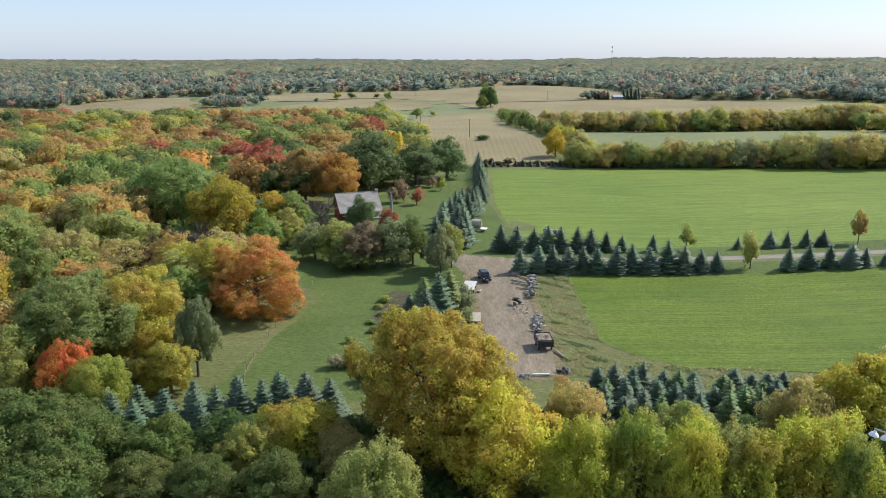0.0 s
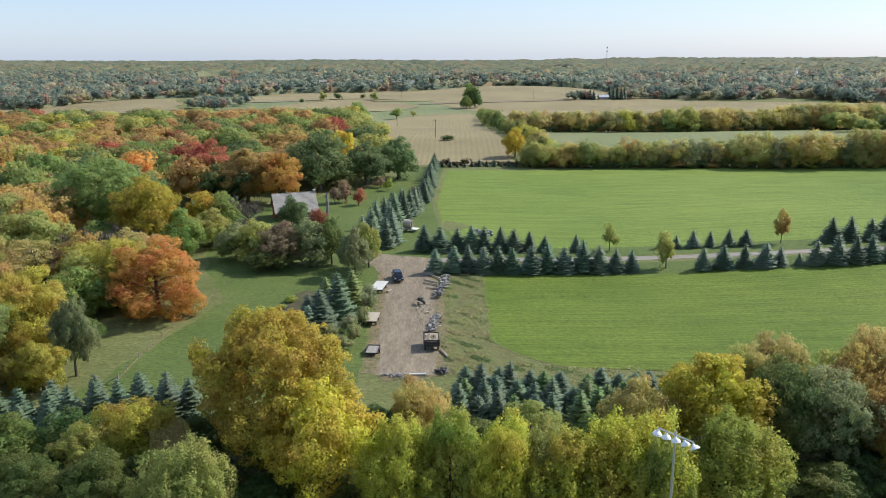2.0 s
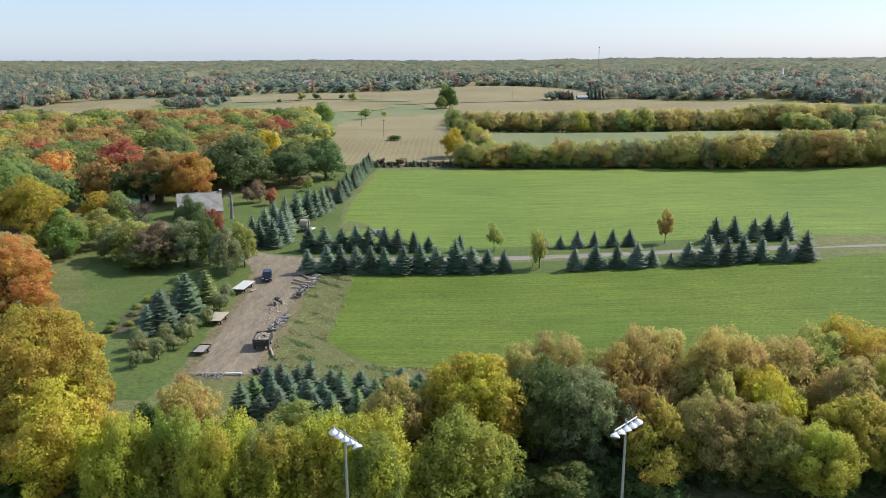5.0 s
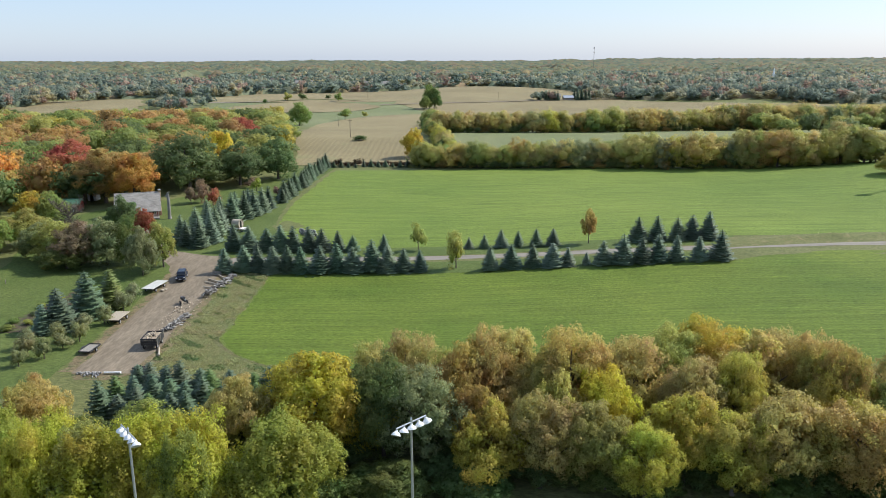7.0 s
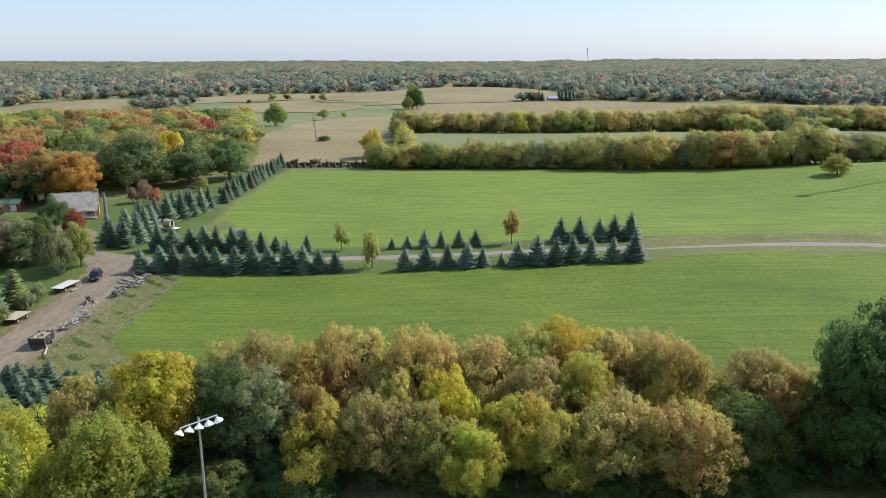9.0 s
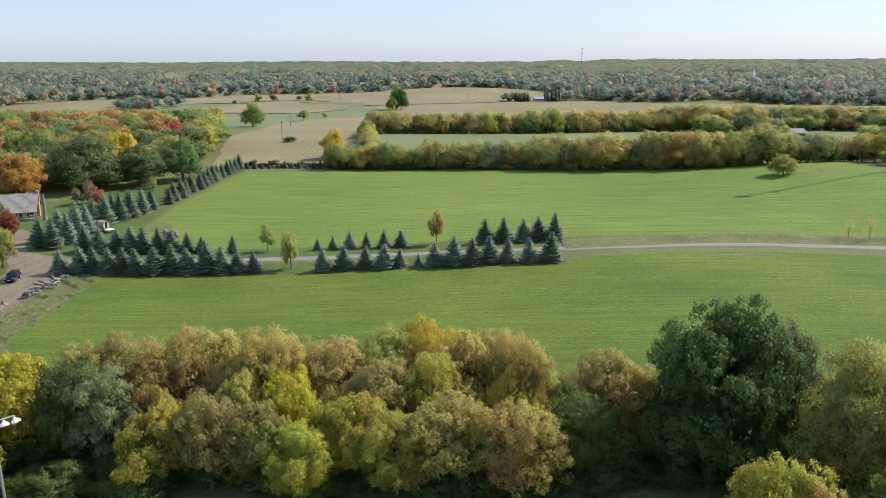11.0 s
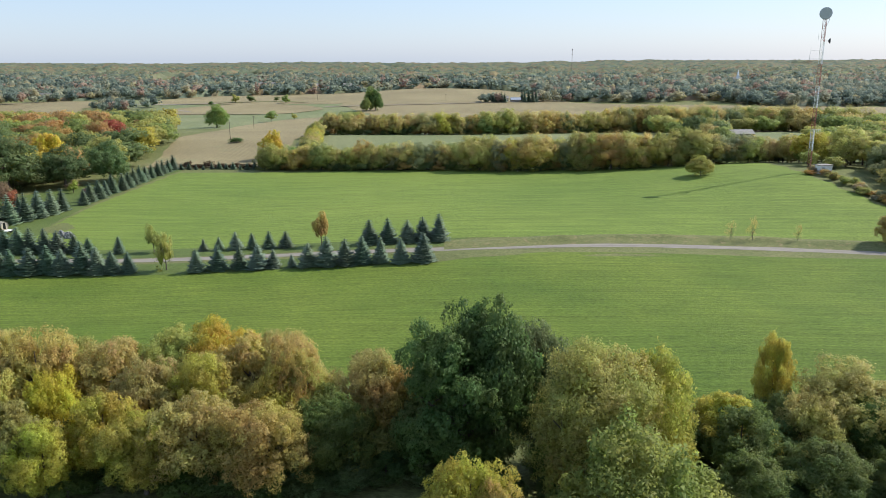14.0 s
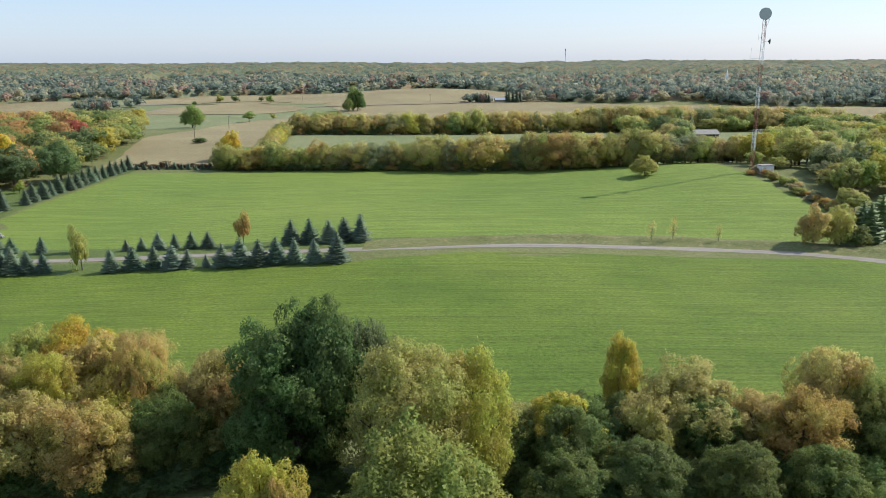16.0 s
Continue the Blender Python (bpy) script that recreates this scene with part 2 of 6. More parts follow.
def patch(name, y0, y1, left, right, mat, lift, label, cell=3.0, category="field"):
    """A piece of land between two lines left(y) and right(y)."""
    ny = max(2, int((y1 - y0) / cell) + 1)
    nx = max(2, int(max(right(y) - left(y) for y in (y0, (y0 + y1) / 2, y1)) / cell) + 1)
    Y = np.repeat(np.linspace(y0, y1, ny)[:, None], nx, 1)
    L, R = np.array([left(y) for y in Y[:, 0]]), np.array([right(y) for y in Y[:, 0]])
    X = L[:, None] + (R - L)[:, None] * np.linspace(0, 1, nx)[None]
    ob = new(name, grid_mesh(name, X, Y, ground(X, Y) + lift))
    ob.data.materials.append(mat)
    return tagged(ob, label, category, kind="structure")


def line(*pts):
    """x along y, through the points (y, x)."""
    return lambda y: float(np.interp(y, [p[0] for p in pts], [p[1] for p in pts]))


def wavy(f, amount, wavelength, seed=0.0):
    return lambda y: f(y) + amount * math.sin(y / wavelength * 6.283 + seed) + 0.5 * amount * math.sin(y / wavelength * 17.1 + seed * 2)


def track(name, points, width, mat, lift, label, category="road"):
    """A road along a smoothed line through (x, y)."""
    P = np.array(points, float)
    s = np.concatenate([[0], np.cumsum(np.linalg.norm(np.diff(P, axis=0), axis=1))])
    u = np.arange(0, s[-1], 2.0)
    C = np.stack([np.interp(u, s, P[:, 0]), np.interp(u, s, P[:, 1])], 1)
    for _ in range(12):
        C[1:-1] = (C[:-2] + 2 * C[1:-1] + C[2:]) / 4
    T = np.gradient(C, axis=0)
    T /= np.linalg.norm(T, axis=1)[:, None]
    N = np.stack([-T[:, 1], T[:, 0]], 1)
    w = width / 2 * (1 + 0.08 * np.sin(u / 3.1) + 0.05 * np.sin(u / 1.3))
    k = np.linspace(-1, 1, 5)
    X = C[:, :1] + N[:, :1] * w[:, None] * k
    Y = C[:, 1:] + N[:, 1:] * w[:, None] * k
    ob = new(name, grid_mesh(name, X, Y, ground(X, Y) + lift - 0.012 * np.abs(k)))
    ob.data.materials.append(mat)
    return tagged(ob, label, category, kind="structure")


# lower field: left end rounds off towards the yard
def lower_left(y):
    return 24.0 + 10.5 * (1 - min(1.0, (y - 103.5) / 14)) ** 2.2 if y < 117.5 else 24.0


patch("lower_field", 103.5, 149.3, wavy(lower_left, 0.25, 9), lambda y: 420.0, ALFALFA, 0.035, "bright green drilled hay crop in the lower field")
patch("lower_field_south", 91, 103.5, wavy(line((91, 150), (103.5, 34.5)), 0.5, 7), lambda y: 420.0, ALFALFA, 0.035, "bright green drilled hay crop along the tree belt")
patch("lower_field_north", 149.3, 156.5, wavy(line((149.3, 116), (152, 121), (156.5, 140)), 0.4, 4), lambda y: 420.0, ALFALFA, 0.035, "bright green hay crop below the lane")
patch("upper_field", 170.5, 291, wavy(line((170.5, 24), (180, 19), (200, 15), (226, 13.5), (300, 16)), 0.4, 11),
      wavy(line((170.5, 232), (200, 236), (230, 231), (250, 229), (272, 229), (291, 232)), 0.8, 13), UPPER, 0.035, "bright green hay crop in the upper field")
patch("spruce_verge", 149.4, 157.2, lambda y: 12.0, lambda y: 118.0, LAWN, 0.025, "mown grass strip under the spruce row")
patch("lane_verge", 162.6, 170.5, lambda y: 12.0, lambda y: 125.0, LAWN, 0.025, "mown grass strip beyond the lane")
patch("house_lawn", 92, 250, wavy(line((92, -34), (100, -31), (135, -24), (150, -32), (200, -48), (215, -40), (250, -12)), 0.5, 12),
      wavy(line((92, 4), (100, 5), (150, 3), (160, 12), (178, 20), (200, 14), (226, 12), (250, 12)), 0.3, 8), LAWN, 0.02, "mown green lawn round the farmhouse")
patch("hedge_meadow", 250, 300, line((250, -10), (300, 2)), line((250, 12), (300, 15)), LAWN, 0.05, "mown grass beside the spruces")
patch("gravel_yard", 100.5, 153, wavy(line((100.5, 7.4), (108, 7.2), (120, 6.0), (140, 5.4), (150, 4.2), (153, 2.5)), 0.14, 13),
      wavy(line((100.5, 15.8), (110, 16.2), (130, 15.2), (145, 14.5), (153, 12.8)), 0.16, 11, 1.0), GRAVEL, 0.045, "bare grey-brown gravel yard with tyre marks", 1.5, "yard")
patch("yard_margin", 101, 150, wavy(line((101, 5.6), (120, 4.6), (140, 4.2), (150, 3.0)), 0.4, 6), wavy(line((101, 18.2), (110, 18.0), (130, 17.0), (150, 15.4)), 0.5, 7, 1.0), STRAW, 0.033, "dead brown grass along the gravel yard", 1.5, "yard")
patch("yard_end", 98.2, 106, wavy(line((98.2, 9.5), (101, 6.0), (106, 6.2)), 0.9, 5), wavy(line((98.2, 14), (101, 18.0), (106, 17.4)), 0.9, 4), STRAW, 0.032, "straw-strewn bare soil at the yard's end", 1.5, "yard")
track("lane", [(13.5, 160.0), (20, 160.4), (30, 160.5), (100, 160.2), (120, 159.8), (146, 162.2), (164, 163), (195, 163.4), (213, 161.2), (227, 155.6), (250, 144), (300, 118)], 3.0, LANE, 0.055, "pale gravel farm lane past the spruces")
patch("driveway_apron", 147, 167, wavy(line((147, 4.6), (153, 2.6), (160, -1.5), (167, -6)), 0.3, 7), wavy(line((147, 13.4), (152, 14.2), (157, 15.5), (162, 13), (164, 6), (167, 0)), 0.3, 6, 1.0), GRAVEL, 0.042, "bare gravel turning place where the driveway meets the lane", 1.5, "yard")
track("driveway", [(9, 150), (5.5, 157), (-3, 166), (-9, 174), (-11, 183), (-15, 190), (-28, 192), (-42, 196), (-56, 206)], 4.6, GRAVEL, 0.05, "grey gravel driveway to the farmhouse")
patch("worn_grass", 188, 200, wavy(line((188, 16.8), (194, 14.4), (200, 16.5)), 0.3, 5), wavy(line((188, 20), (194, 23), (200, 18)), 0.4, 4), ROUGH_GRASS, 0.06, "bleached worn grass at the field corner", 1.5)
patch("garden_plot", 117, 140, wavy(line((117, -13.2), (128, -13.4), (140, -10.6)), 0.5, 7), wavy(line((117, -9.2), (140, -7)), 0.6, 9, 2.0), GARDEN, 0.045, "dug vegetable garden with sparse plants", 1.5, "garden")
patch("middle_meadow", 318, 470, line((318, 66), (404, 53), (470, 53)), lambda y: 420.0, MEADOW, 0.12, "green meadow strip between two hedgerows", 6)
patch("corn_near", 305, 705, wavy(line((305, -4), (340, -8), (370, -16), (400, -22), (480, -32), (566, -42), (620, -33), (664, -20), (695, 6), (705, 24)), 0.8, 60),
      wavy(line((305, 42), (340, 45), (380, 42), (530, 40), (630, 38), (705, 34)), 0.7, 70), CORN, 0.14, "ripe tan corn on a low rise", 5)
patch("valley_meadow", 540, 1030, line((540, -200), (700, -240), (760, -250), (860, -262), (920, -300), (1030, -330)), line((540, 60), (1030, 60)), MEADOW, 0.1, "pale green grass in the valley beyond the corn", 8)
patch("corn_east", 470, 1160, wavy(line((470, 60), (640, 46), (740, 40), (800, 20), (850, -6), (1160, 20)), 3, 90), wavy(line((470, 560), (780, 560), (800, 430), (890, 250), (1000, 235), (1160, 190)), 5, 150), CORN, 0.3, "wide tan field of ripe corn over a hill", 9)
patch("corn_terrace", 744, 878, wavy(line((744, -160), (790, -178), (826, -176), (862, -146), (878, -110)), 2, 60), wavy(line((744, -66), (760, -44), (790, -26), (826, -19), (850, -36), (864, -70), (878, -84)), 2, 50), CORN, 0.5, "tan strip of corn on a terrace", 6)
patch("corn_ridge", 872, 1090, wavy(line((872, -222), (900, -236), (990, -240), (1040, -200), (1090, -80)), 3, 80), wavy(line((872, -8), (960, 30), (1090, 40)), 3, 90), CORN, 0.45, "tan field of ripe corn below the far houses", 8)
patch("corn_west", 700, 930, wavy(line((700, -620), (800, -520), (880, -420), (930, -372)), 5, 70), wavy(line((700, -330), (785, -262), (880, -292), (930, -318)), 5, 60), CORN, 0.4, "tan corn stubble beyond the woods", 9)
patch("corn_behind", 1050, 1150, line((1050, 300), (1150, 330)), line((1050, 405), (1150, 420)), CORN, 0.4, "pale corn field behind the far farm", 9)
track("farm_track", [(-196, 735), (-190, 756), (-182, 790), (-170, 808), (-150, 790)], 4.0, LANE, 0.65, "pale farm track across the valley")
track("far_road", [(-330, 1000), (-300, 960), (-262, 900), (-250, 868), (-200, 868), (-150, 880)], 5.0, LANE, 0.7, "pale road to the far houses")
track("brown_strip", [(-20, 838), (32, 850), (94, 866), (160, 888), (190, 894)], 5.0, DIRT, 0.8, "bare brown strip across the corn", "field")
track("shrub_strip", [(-150, 884), (-118, 904), (-84, 906), (-50, 892)], 7.0, ROUGH_GRASS, 0.8, "uncut brown grass strip across the corn", "field")
patch("glade", 300, 455, wavy(line((300, 242), (455, 246)), 2, 30), wavy(line((300, 284), (372, 290), (455, 314)), 3, 26), MEADOW, 0.3, "green meadow glade among the eastern trees", 6)
track("lawn_path", [(-28.8, 97.5), (-29.3, 106), (-29.2, 115), (-28.6, 124), (-27.8, 133), (-26.9, 143)], 0.32, STRAW, 0.045, "narrow worn path along the lawn fence", "path")


# ---- building blocks ----
def part(name, data, mat, parent, label=""):
    """A bmesh or a mesh as one mesh object under a thing or a part."""
    if isinstance(data, bmesh.types.BMesh):
        me = bpy.data.meshes.new(name)
        data.to_mesh(me)
        data.free()
    else:
        me = data
    if mat and not me.materials:
        me.materials.append(mat)
    ob = new(name, me)
    ob.parent = parent
    return tagged(ob, label)


def thing(name, x, y, label, category, turn=0.0, group="", lift=0.0):
    ob = new(name)
    ob.empty_display_size = 0.3
    ob.matrix_basis = pose(x, y, height(x, y) + lift, 0, 0, turn)
    return tagged(ob, label, category, group)


def box(bm, x0, x1, y0, y1, z0, z1, bevel=0.0):
    m = Matrix.Translation(((x0 + x1) / 2, (y0 + y1) / 2, (z0 + z1) / 2)) @ Matrix.Diagonal((x1 - x0, y1 - y0, z1 - z0, 1))
    made = bmesh.ops.create_cube(bm, size=1, matrix=m)
    if bevel:
        edges = list({e for v in made["verts"] for e in v.link_edges})
        bmesh.ops.bevel(bm, geom=edges, offset=bevel, segments=2, affect="EDGES", profile=0.5)
    return bm


def rod(bm, a, b, r0, r1=None, sides=8):
    a, b = Vector(a), Vector(b)
    r1 = r0 if r1 is None else r1
    m = Matrix.Translation((a + b) / 2) @ (b - a).to_track_quat("Z", "Y").to_matrix().to_4x4()
    bmesh.ops.create_cone(bm, cap_ends=True, segments=sides, radius1=r0, radius2=r1, depth=(b - a).length, matrix=m)
    return bm


def boxed(*args):
    return box(bmesh.new(), *args)


def rodded(*args, **kw):
    return rod(bmesh.new(), *args, **kw)


def slab(bm, corners, thick):
    """A plate with the given corners and a thickness downwards."""
    top = [bm.verts.new(c) for c in corners]
    low = [bm.verts.new((c[0], c[1], c[2] - thick)) for c in corners]
    bm.faces.new(top), bm.faces.new(low[::-1])
    for i in range(len(top)):
        j = (i + 1) % len(top)
        bm.faces.new((top[j], top[i], low[i], low[j]))
    bmesh.ops.recalc_face_normals(bm, faces=bm.faces)
    return bm


# ---- trees ----
def quads(P, N, size, rng, slim=0.6, three=False):
    """Leaf sprays: a lozenge at each point P, about at right angles to N."""
    n = N / (np.linalg.norm(N, axis=1)[:, None] + 1e-9)
    a = np.cross(n, rng.normal(size=n.shape))
    a /= np.linalg.norm(a, axis=1)[:, None] + 1e-9
    b = np.cross(n, a)
    s = (size * rng.uniform(0.6, 1.35, len(P)))[:, None]
    if three:
        V = np.stack([P + a * s, P - a * s * 0.7 + b * s * slim, P - a * s * 0.7 - b * s * slim], 1).reshape(-1, 3)
        return V, np.arange(len(P) * 3).reshape(-1, 3)
    V = np.stack([P + a * s, P + b * s * slim, P - a * s, P - b * s * slim], 1).reshape(-1, 3)
    return V, np.arange(len(P) * 4).reshape(-1, 4)


def sphere_verts(level):
    bm = bmesh.new()
    bmesh.ops.create_icosphere(bm, subdivisions=level, radius=1)
    V, Fc = np.array([v.co[:] for v in bm.verts]), [[v.index for v in f.verts] for f in bm.faces]
    bm.free()
    return V, np.array(Fc)


ICO = sphere_verts(1)


SHAPES = {  # middle of the crown, half its height and width, how far it narrows upwards, and how loose its twigs are
    "round": (5.3, 4.6, 4.7, 0.2, 0.16), "tall": (5.2, 4.8, 4.4, 0.45, 0.2), "poplar": (4.9, 4.9, 4.7, 0.48, 0.26), "feathery": (5.2, 4.7, 4.6, 0.25, 0.28), "bushy": (4.7, 5.1, 4.8, 0.25, 0.17)}


def crown(seed, shape, boughs, twigs, leaves, size, lively=0.28, hearts=True):
    """The leaves of a tree ten metres high and ten wide: boughs round the crown, each a mass of leafy twigs, over shaded hearts unless it is sparse."""
    rng = np.random.default_rng(seed)
    mid, tall, wide, taper, loose = SHAPES[shape]
    axes = np.array([wide, wide, tall])
    i = np.arange(boughs)
    phi = i * 2.39996 + rng.uniform(0, 6.28)
    up = 1 - 1.75 * (i + 0.5) / boughs
    d = np.stack([np.sqrt(1 - up * up) * np.cos(phi), np.sqrt(1 - up * up) * np.sin(phi), up], 1) + rng.normal(0, 0.16, (boughs, 3))
    d /= np.linalg.norm(d, axis=1)[:, None]
    k = min(0.46, 1.5 / math.sqrt(boughs))  # a bough's size against the crown's
    R = wide * k * rng.uniform(0.55, 1.4, boughs)
    B = d * axes * ((1 - 0.95 * k) * rng.uniform(0.76, 1.1, boughs))[:, None]
    B[:, :2] *= (1 - taper * np.clip(B[:, 2] / tall, -0.3, 1))[:, None]
    B += np.array([0, 0, mid])
    long = np.array([0.85, 0.85, 1.3]) if shape == "poplar" else np.array([0.88, 0.88, 1.2]) if shape == "tall" else np.array([1, 1, 0.9])
    B[:, 2] = np.clip(B[:, 2], 0.75 * R * long[2] + 0.1, 10 - R * long[2])
    out = B - np.array([0, 0, mid - 1.2])
    out /= np.linalg.norm(out, axis=1)[:, None]
    # leafy twigs all over the outer side of each bough
    own = np.repeat(i, twigs)
    v = rng.normal(size=(len(own), 3))
    v = v / np.linalg.norm(v, axis=1)[:, None] + 0.65 * out[own] + np.array([0, 0, 0.25])
    v /= np.linalg.norm(v, axis=1)[:, None]
    r = np.maximum(R[own], 0.3 * wide * k + 0.5 * R[own]) * min(0.62, 1.3 / math.sqrt(twigs)) * rng.uniform(0.55, 1.35, len(own))
    C = B[own] + v * (R[own] * rng.uniform(0.62, 1.2, len(own)))[:, None] * long
    who = rng.choice(len(own), leaves, p=r ** 2 / (r ** 2).sum())
    u = rng.normal(size=(leaves, 3))
    u = u / np.linalg.norm(u, axis=1)[:, None] + 0.6 * v[who]
    u /= np.linalg.norm(u, axis=1)[:, None]
    reach = np.where(rng.random(leaves) < 0.2, rng.uniform(0.5, 0.95, leaves), rng.normal(1.0, loose, leaves))
    P = C[who] + u * (r[who] * reach)[:, None] * long
    N = u + rng.normal(0, 0.5, (leaves, 3))
    S = 0.85 * u + 0.4 * v[who] + 0.2 * out[own][who] + rng.normal(0, lively, (leaves, 3))
    N *= np.where((N * S).sum(1) < 0, -1, 1)[:, None]
    V, Fq = quads(P, N, size, rng, 0.6 if shape == "feathery" else 0.8, True)
    S = S.repeat(3, 0)
    if leaves > 5000:
        # larger shaded leaves fill the boughs and the middle of the crown
        inner = leaves // 5
        j = rng.integers(0, boughs + 3, inner)
        core, thick = np.concatenate([B, np.tile([[0, 0, mid]], (3, 1))]), np.concatenate([R[:, None] * 0.82 * long, np.tile(axes * 0.6, (3, 1))])
        q = rng.normal(size=(inner, 3))
        q *= (rng.uniform(0.15, 1, inner) ** 0.5 / np.linalg.norm(q, axis=1))[:, None]
        facing = q + rng.normal(0, 0.5, q.shape)
        VI, FI = quads(core[j] + q * thick[j], facing, size * 2.1, rng, 0.8, True)
        V, Fq, S = np.concatenate([V, VI]), np.concatenate([Fq, FI + len(V)]), np.concatenate([S, facing.repeat(3, 0)])
    elif hearts:
        U, FH = ICO
        for c, q in [(B[j], R[j] * 0.7 * long) for j in range(boughs)] + [(np.array([0, 0, mid]), axes * (0.6 - 0.3 * taper))]:
            Fq = np.concatenate([Fq, FH + len(V)])
            V, S = np.concatenate([V, c + U * q * rng.uniform(0.8, 1.1, (len(U), 1))]), np.concatenate([S, U])
    V[:, 2] = np.maximum(V[:, 2], 0.15)
    return V, Fq, S


def as_mesh(name, V, Fs, mat, soft=None):
    """A mesh of leaves; soft gives the way each vertex faces, so that a bough shades as one rounded mass."""
    me = bpy.data.meshes.new(name)
    me.from_pydata(V.tolist(), [], Fs if isinstance(Fs, list) else Fs.tolist())
    me.polygons.foreach_set("use_smooth", np.ones(len(me.polygons), bool))
    me.materials.append(mat)
    if soft is not None:
        me.normals_split_custom_set_from_vertices((soft / (np.linalg.norm(soft, axis=1)[:, None] + 1e-9)).tolist())
    return me


def wood(seed, limbs, spread_out, bare=False):
    """Trunk and limbs of a tree ten metres high."""
    rng, bm = random.Random(seed), bmesh.new()
    top = Vector((rng.uniform(-0.4, 0.4), rng.uniform(-0.4, 0.4), 8.2))
    rod(bm, (0, 0, -0.3), (0, 0, 1.6), 0.34, 0.24, 9)
    rod(bm, (0, 0, 1.55), top * 0.55, 0.24, 0.16, 8)
    rod(bm, top * 0.54, top, 0.16, 0.04, 6)
    for i in range(limbs):
        z = rng.uniform(1.6, 5.6)
        a = i * 2.4 + rng.uniform(-0.5, 0.5)
        s = top * (z / 8.2)
        e = s + Vector((math.cos(a), math.sin(a), rng.uniform(0.45, 1.1))) * rng.uniform(1.8, spread_out)
        rod(bm, s, e, 0.11, 0.03, 5)
        for _ in range(9 if bare else 2):
            k = rng.uniform(0.35, 0.95)
            p = s.lerp(e, k)
            q = p + Vector((rng.uniform(-1, 1), rng.uniform(-1, 1), rng.uniform(0.1, 1))) * 1.3
            rod(bm, p, q, 0.07 if bare else 0.035, 0.03 if bare else 0.012, 4)
            if bare:
                for _ in range(3):
                    rod(bm, p.lerp(q, rng.uniform(0.3, 1)), q + Vector((rng.uniform(-1, 1), rng.uniform(-1, 1), rng.uniform(-0.2, 0.9))) * 0.9, 0.045, 0.02, 3)
    me = bpy.data.meshes.new("trunk")
    bm.to_mesh(me)
    bm.free()
    me.materials.append(BARK)
    return me


def spruce_needles(seed, layers=15, boughs=11, droop=0.3, loose=0.0):
    """Whorls of boughs that droop and lift at the tip, each a flat spray with side twigs; ten metres high, five wide."""
    rng, V, Fs, NN = np.random.default_rng(seed), [], [], []

    def leaf(pts, n):
        k = len(V)
        if np.cross(pts[1] - pts[0], pts[2] - pts[0]) @ n < 0:
            pts = pts[::-1]
        V.extend(pts)
        NN.extend([n] * len(pts))
        Fs.append(tuple(range(k, k + len(pts))))

    for k in range(layers):
        z = 0.35 + 9.1 * (k / (layers - 1)) ** 0.92
        r = 2.55 * (1 - z / 10.15) ** 0.78 * rng.uniform(0.9 - loose, 1.08 + loose)
        nb = max(4, int(boughs * (0.45 + 0.55 * r / 2.4)))
        for j in range(nb):
            a = 6.283 * (j + rng.uniform(-0.3, 0.3)) / nb + k * 0.9
            rr, zz = r * rng.uniform(0.8, 1.12), z + rng.uniform(-0.16, 0.16)
            c, s = math.cos(a), math.sin(a)
            spine = [np.array([c * rr * f, s * rr * f, zz - droop * rr * math.sin(f * 2.2) + 0.16 * rr * f * f]) for f in (0.08, 0.4, 0.72, 1.0)]
            side = np.array([-s, c, 0.0])
            n = np.array([c * 0.6, s * 0.6, 0.8])
            w = min(0.8, 0.36 * rr + 0.1)
            for q in range(3):
                wa, wb = w * (0.55, 1.0, 0.7)[q], w * (1.0, 0.7, 0.05)[q]
                for e in (-1, 1):
                    sag = np.array([0, 0, -0.12 * rr - 0.04])
                    quad = [spine[q], spine[q + 1], spine[q + 1] + e * side * wb * rng.uniform(0.8, 1.2) + sag, spine[q] + e * side * wa * rng.uniform(0.8, 1.2) + sag]
                    leaf(quad, n + 0.5 * e * side)
            # side twigs
            for _ in range(9):
                f = rng.uniform(0.35, 1.0)
                e = rng.choice((-1, 1))
                p = np.array([c * rr * f, s * rr * f, zz - droop * rr * math.sin(f * 2.2) + 0.16 * rr * f * f])
                tip = p + e * side * w * rng.uniform(0.7, 1.5) * (1.15 - 0.6 * f) + np.array([c, s, 0]) * rng.uniform(0.1, 0.4) + np.array([0, 0, rng.uniform(-0.2, 0.05)])
                b = np.array([c, s, 0.3]) * rng.uniform(0.07, 0.15)
                leaf([p - b, p + b, tip], n + rng.normal(0, 0.3, 3))
    for e in range(3):
        a = e * 2.094
        leaf([np.array([0.14 * math.cos(a), 0.14 * math.sin(a), 9.0]), np.array([0.14 * math.cos(a + 2.094), 0.14 * math.sin(a + 2.094), 9.0]), np.array([0, 0, 10.05])], np.array([math.cos(a + 1), math.sin(a + 1), 0.3]))
    # the dark heart round the trunk
    for e in range(9):
        a, b = e * 0.698, (e + 1) * 0.698
        leaf([np.array([1.35 * math.cos(a), 1.35 * math.sin(a), 0.3]), np.array([1.35 * math.cos(b), 1.35 * math.sin(b), 0.3]), np.array([0, 0, 9.0])], np.array([math.cos(a), math.sin(a), 0.2]))
    return as_mesh("crown", np.array(V), Fs, NEEDLE, np.array(NN))


def straight_trunk():
    me = bpy.data.meshes.new("trunk")
    bm = rodded((0, 0, -0.3), (0, 0, 9.3), 0.17, 0.02, sides=7)
    bm.to_mesh(me)
    bm.free()
    me.materials.append(BARK)
    return me


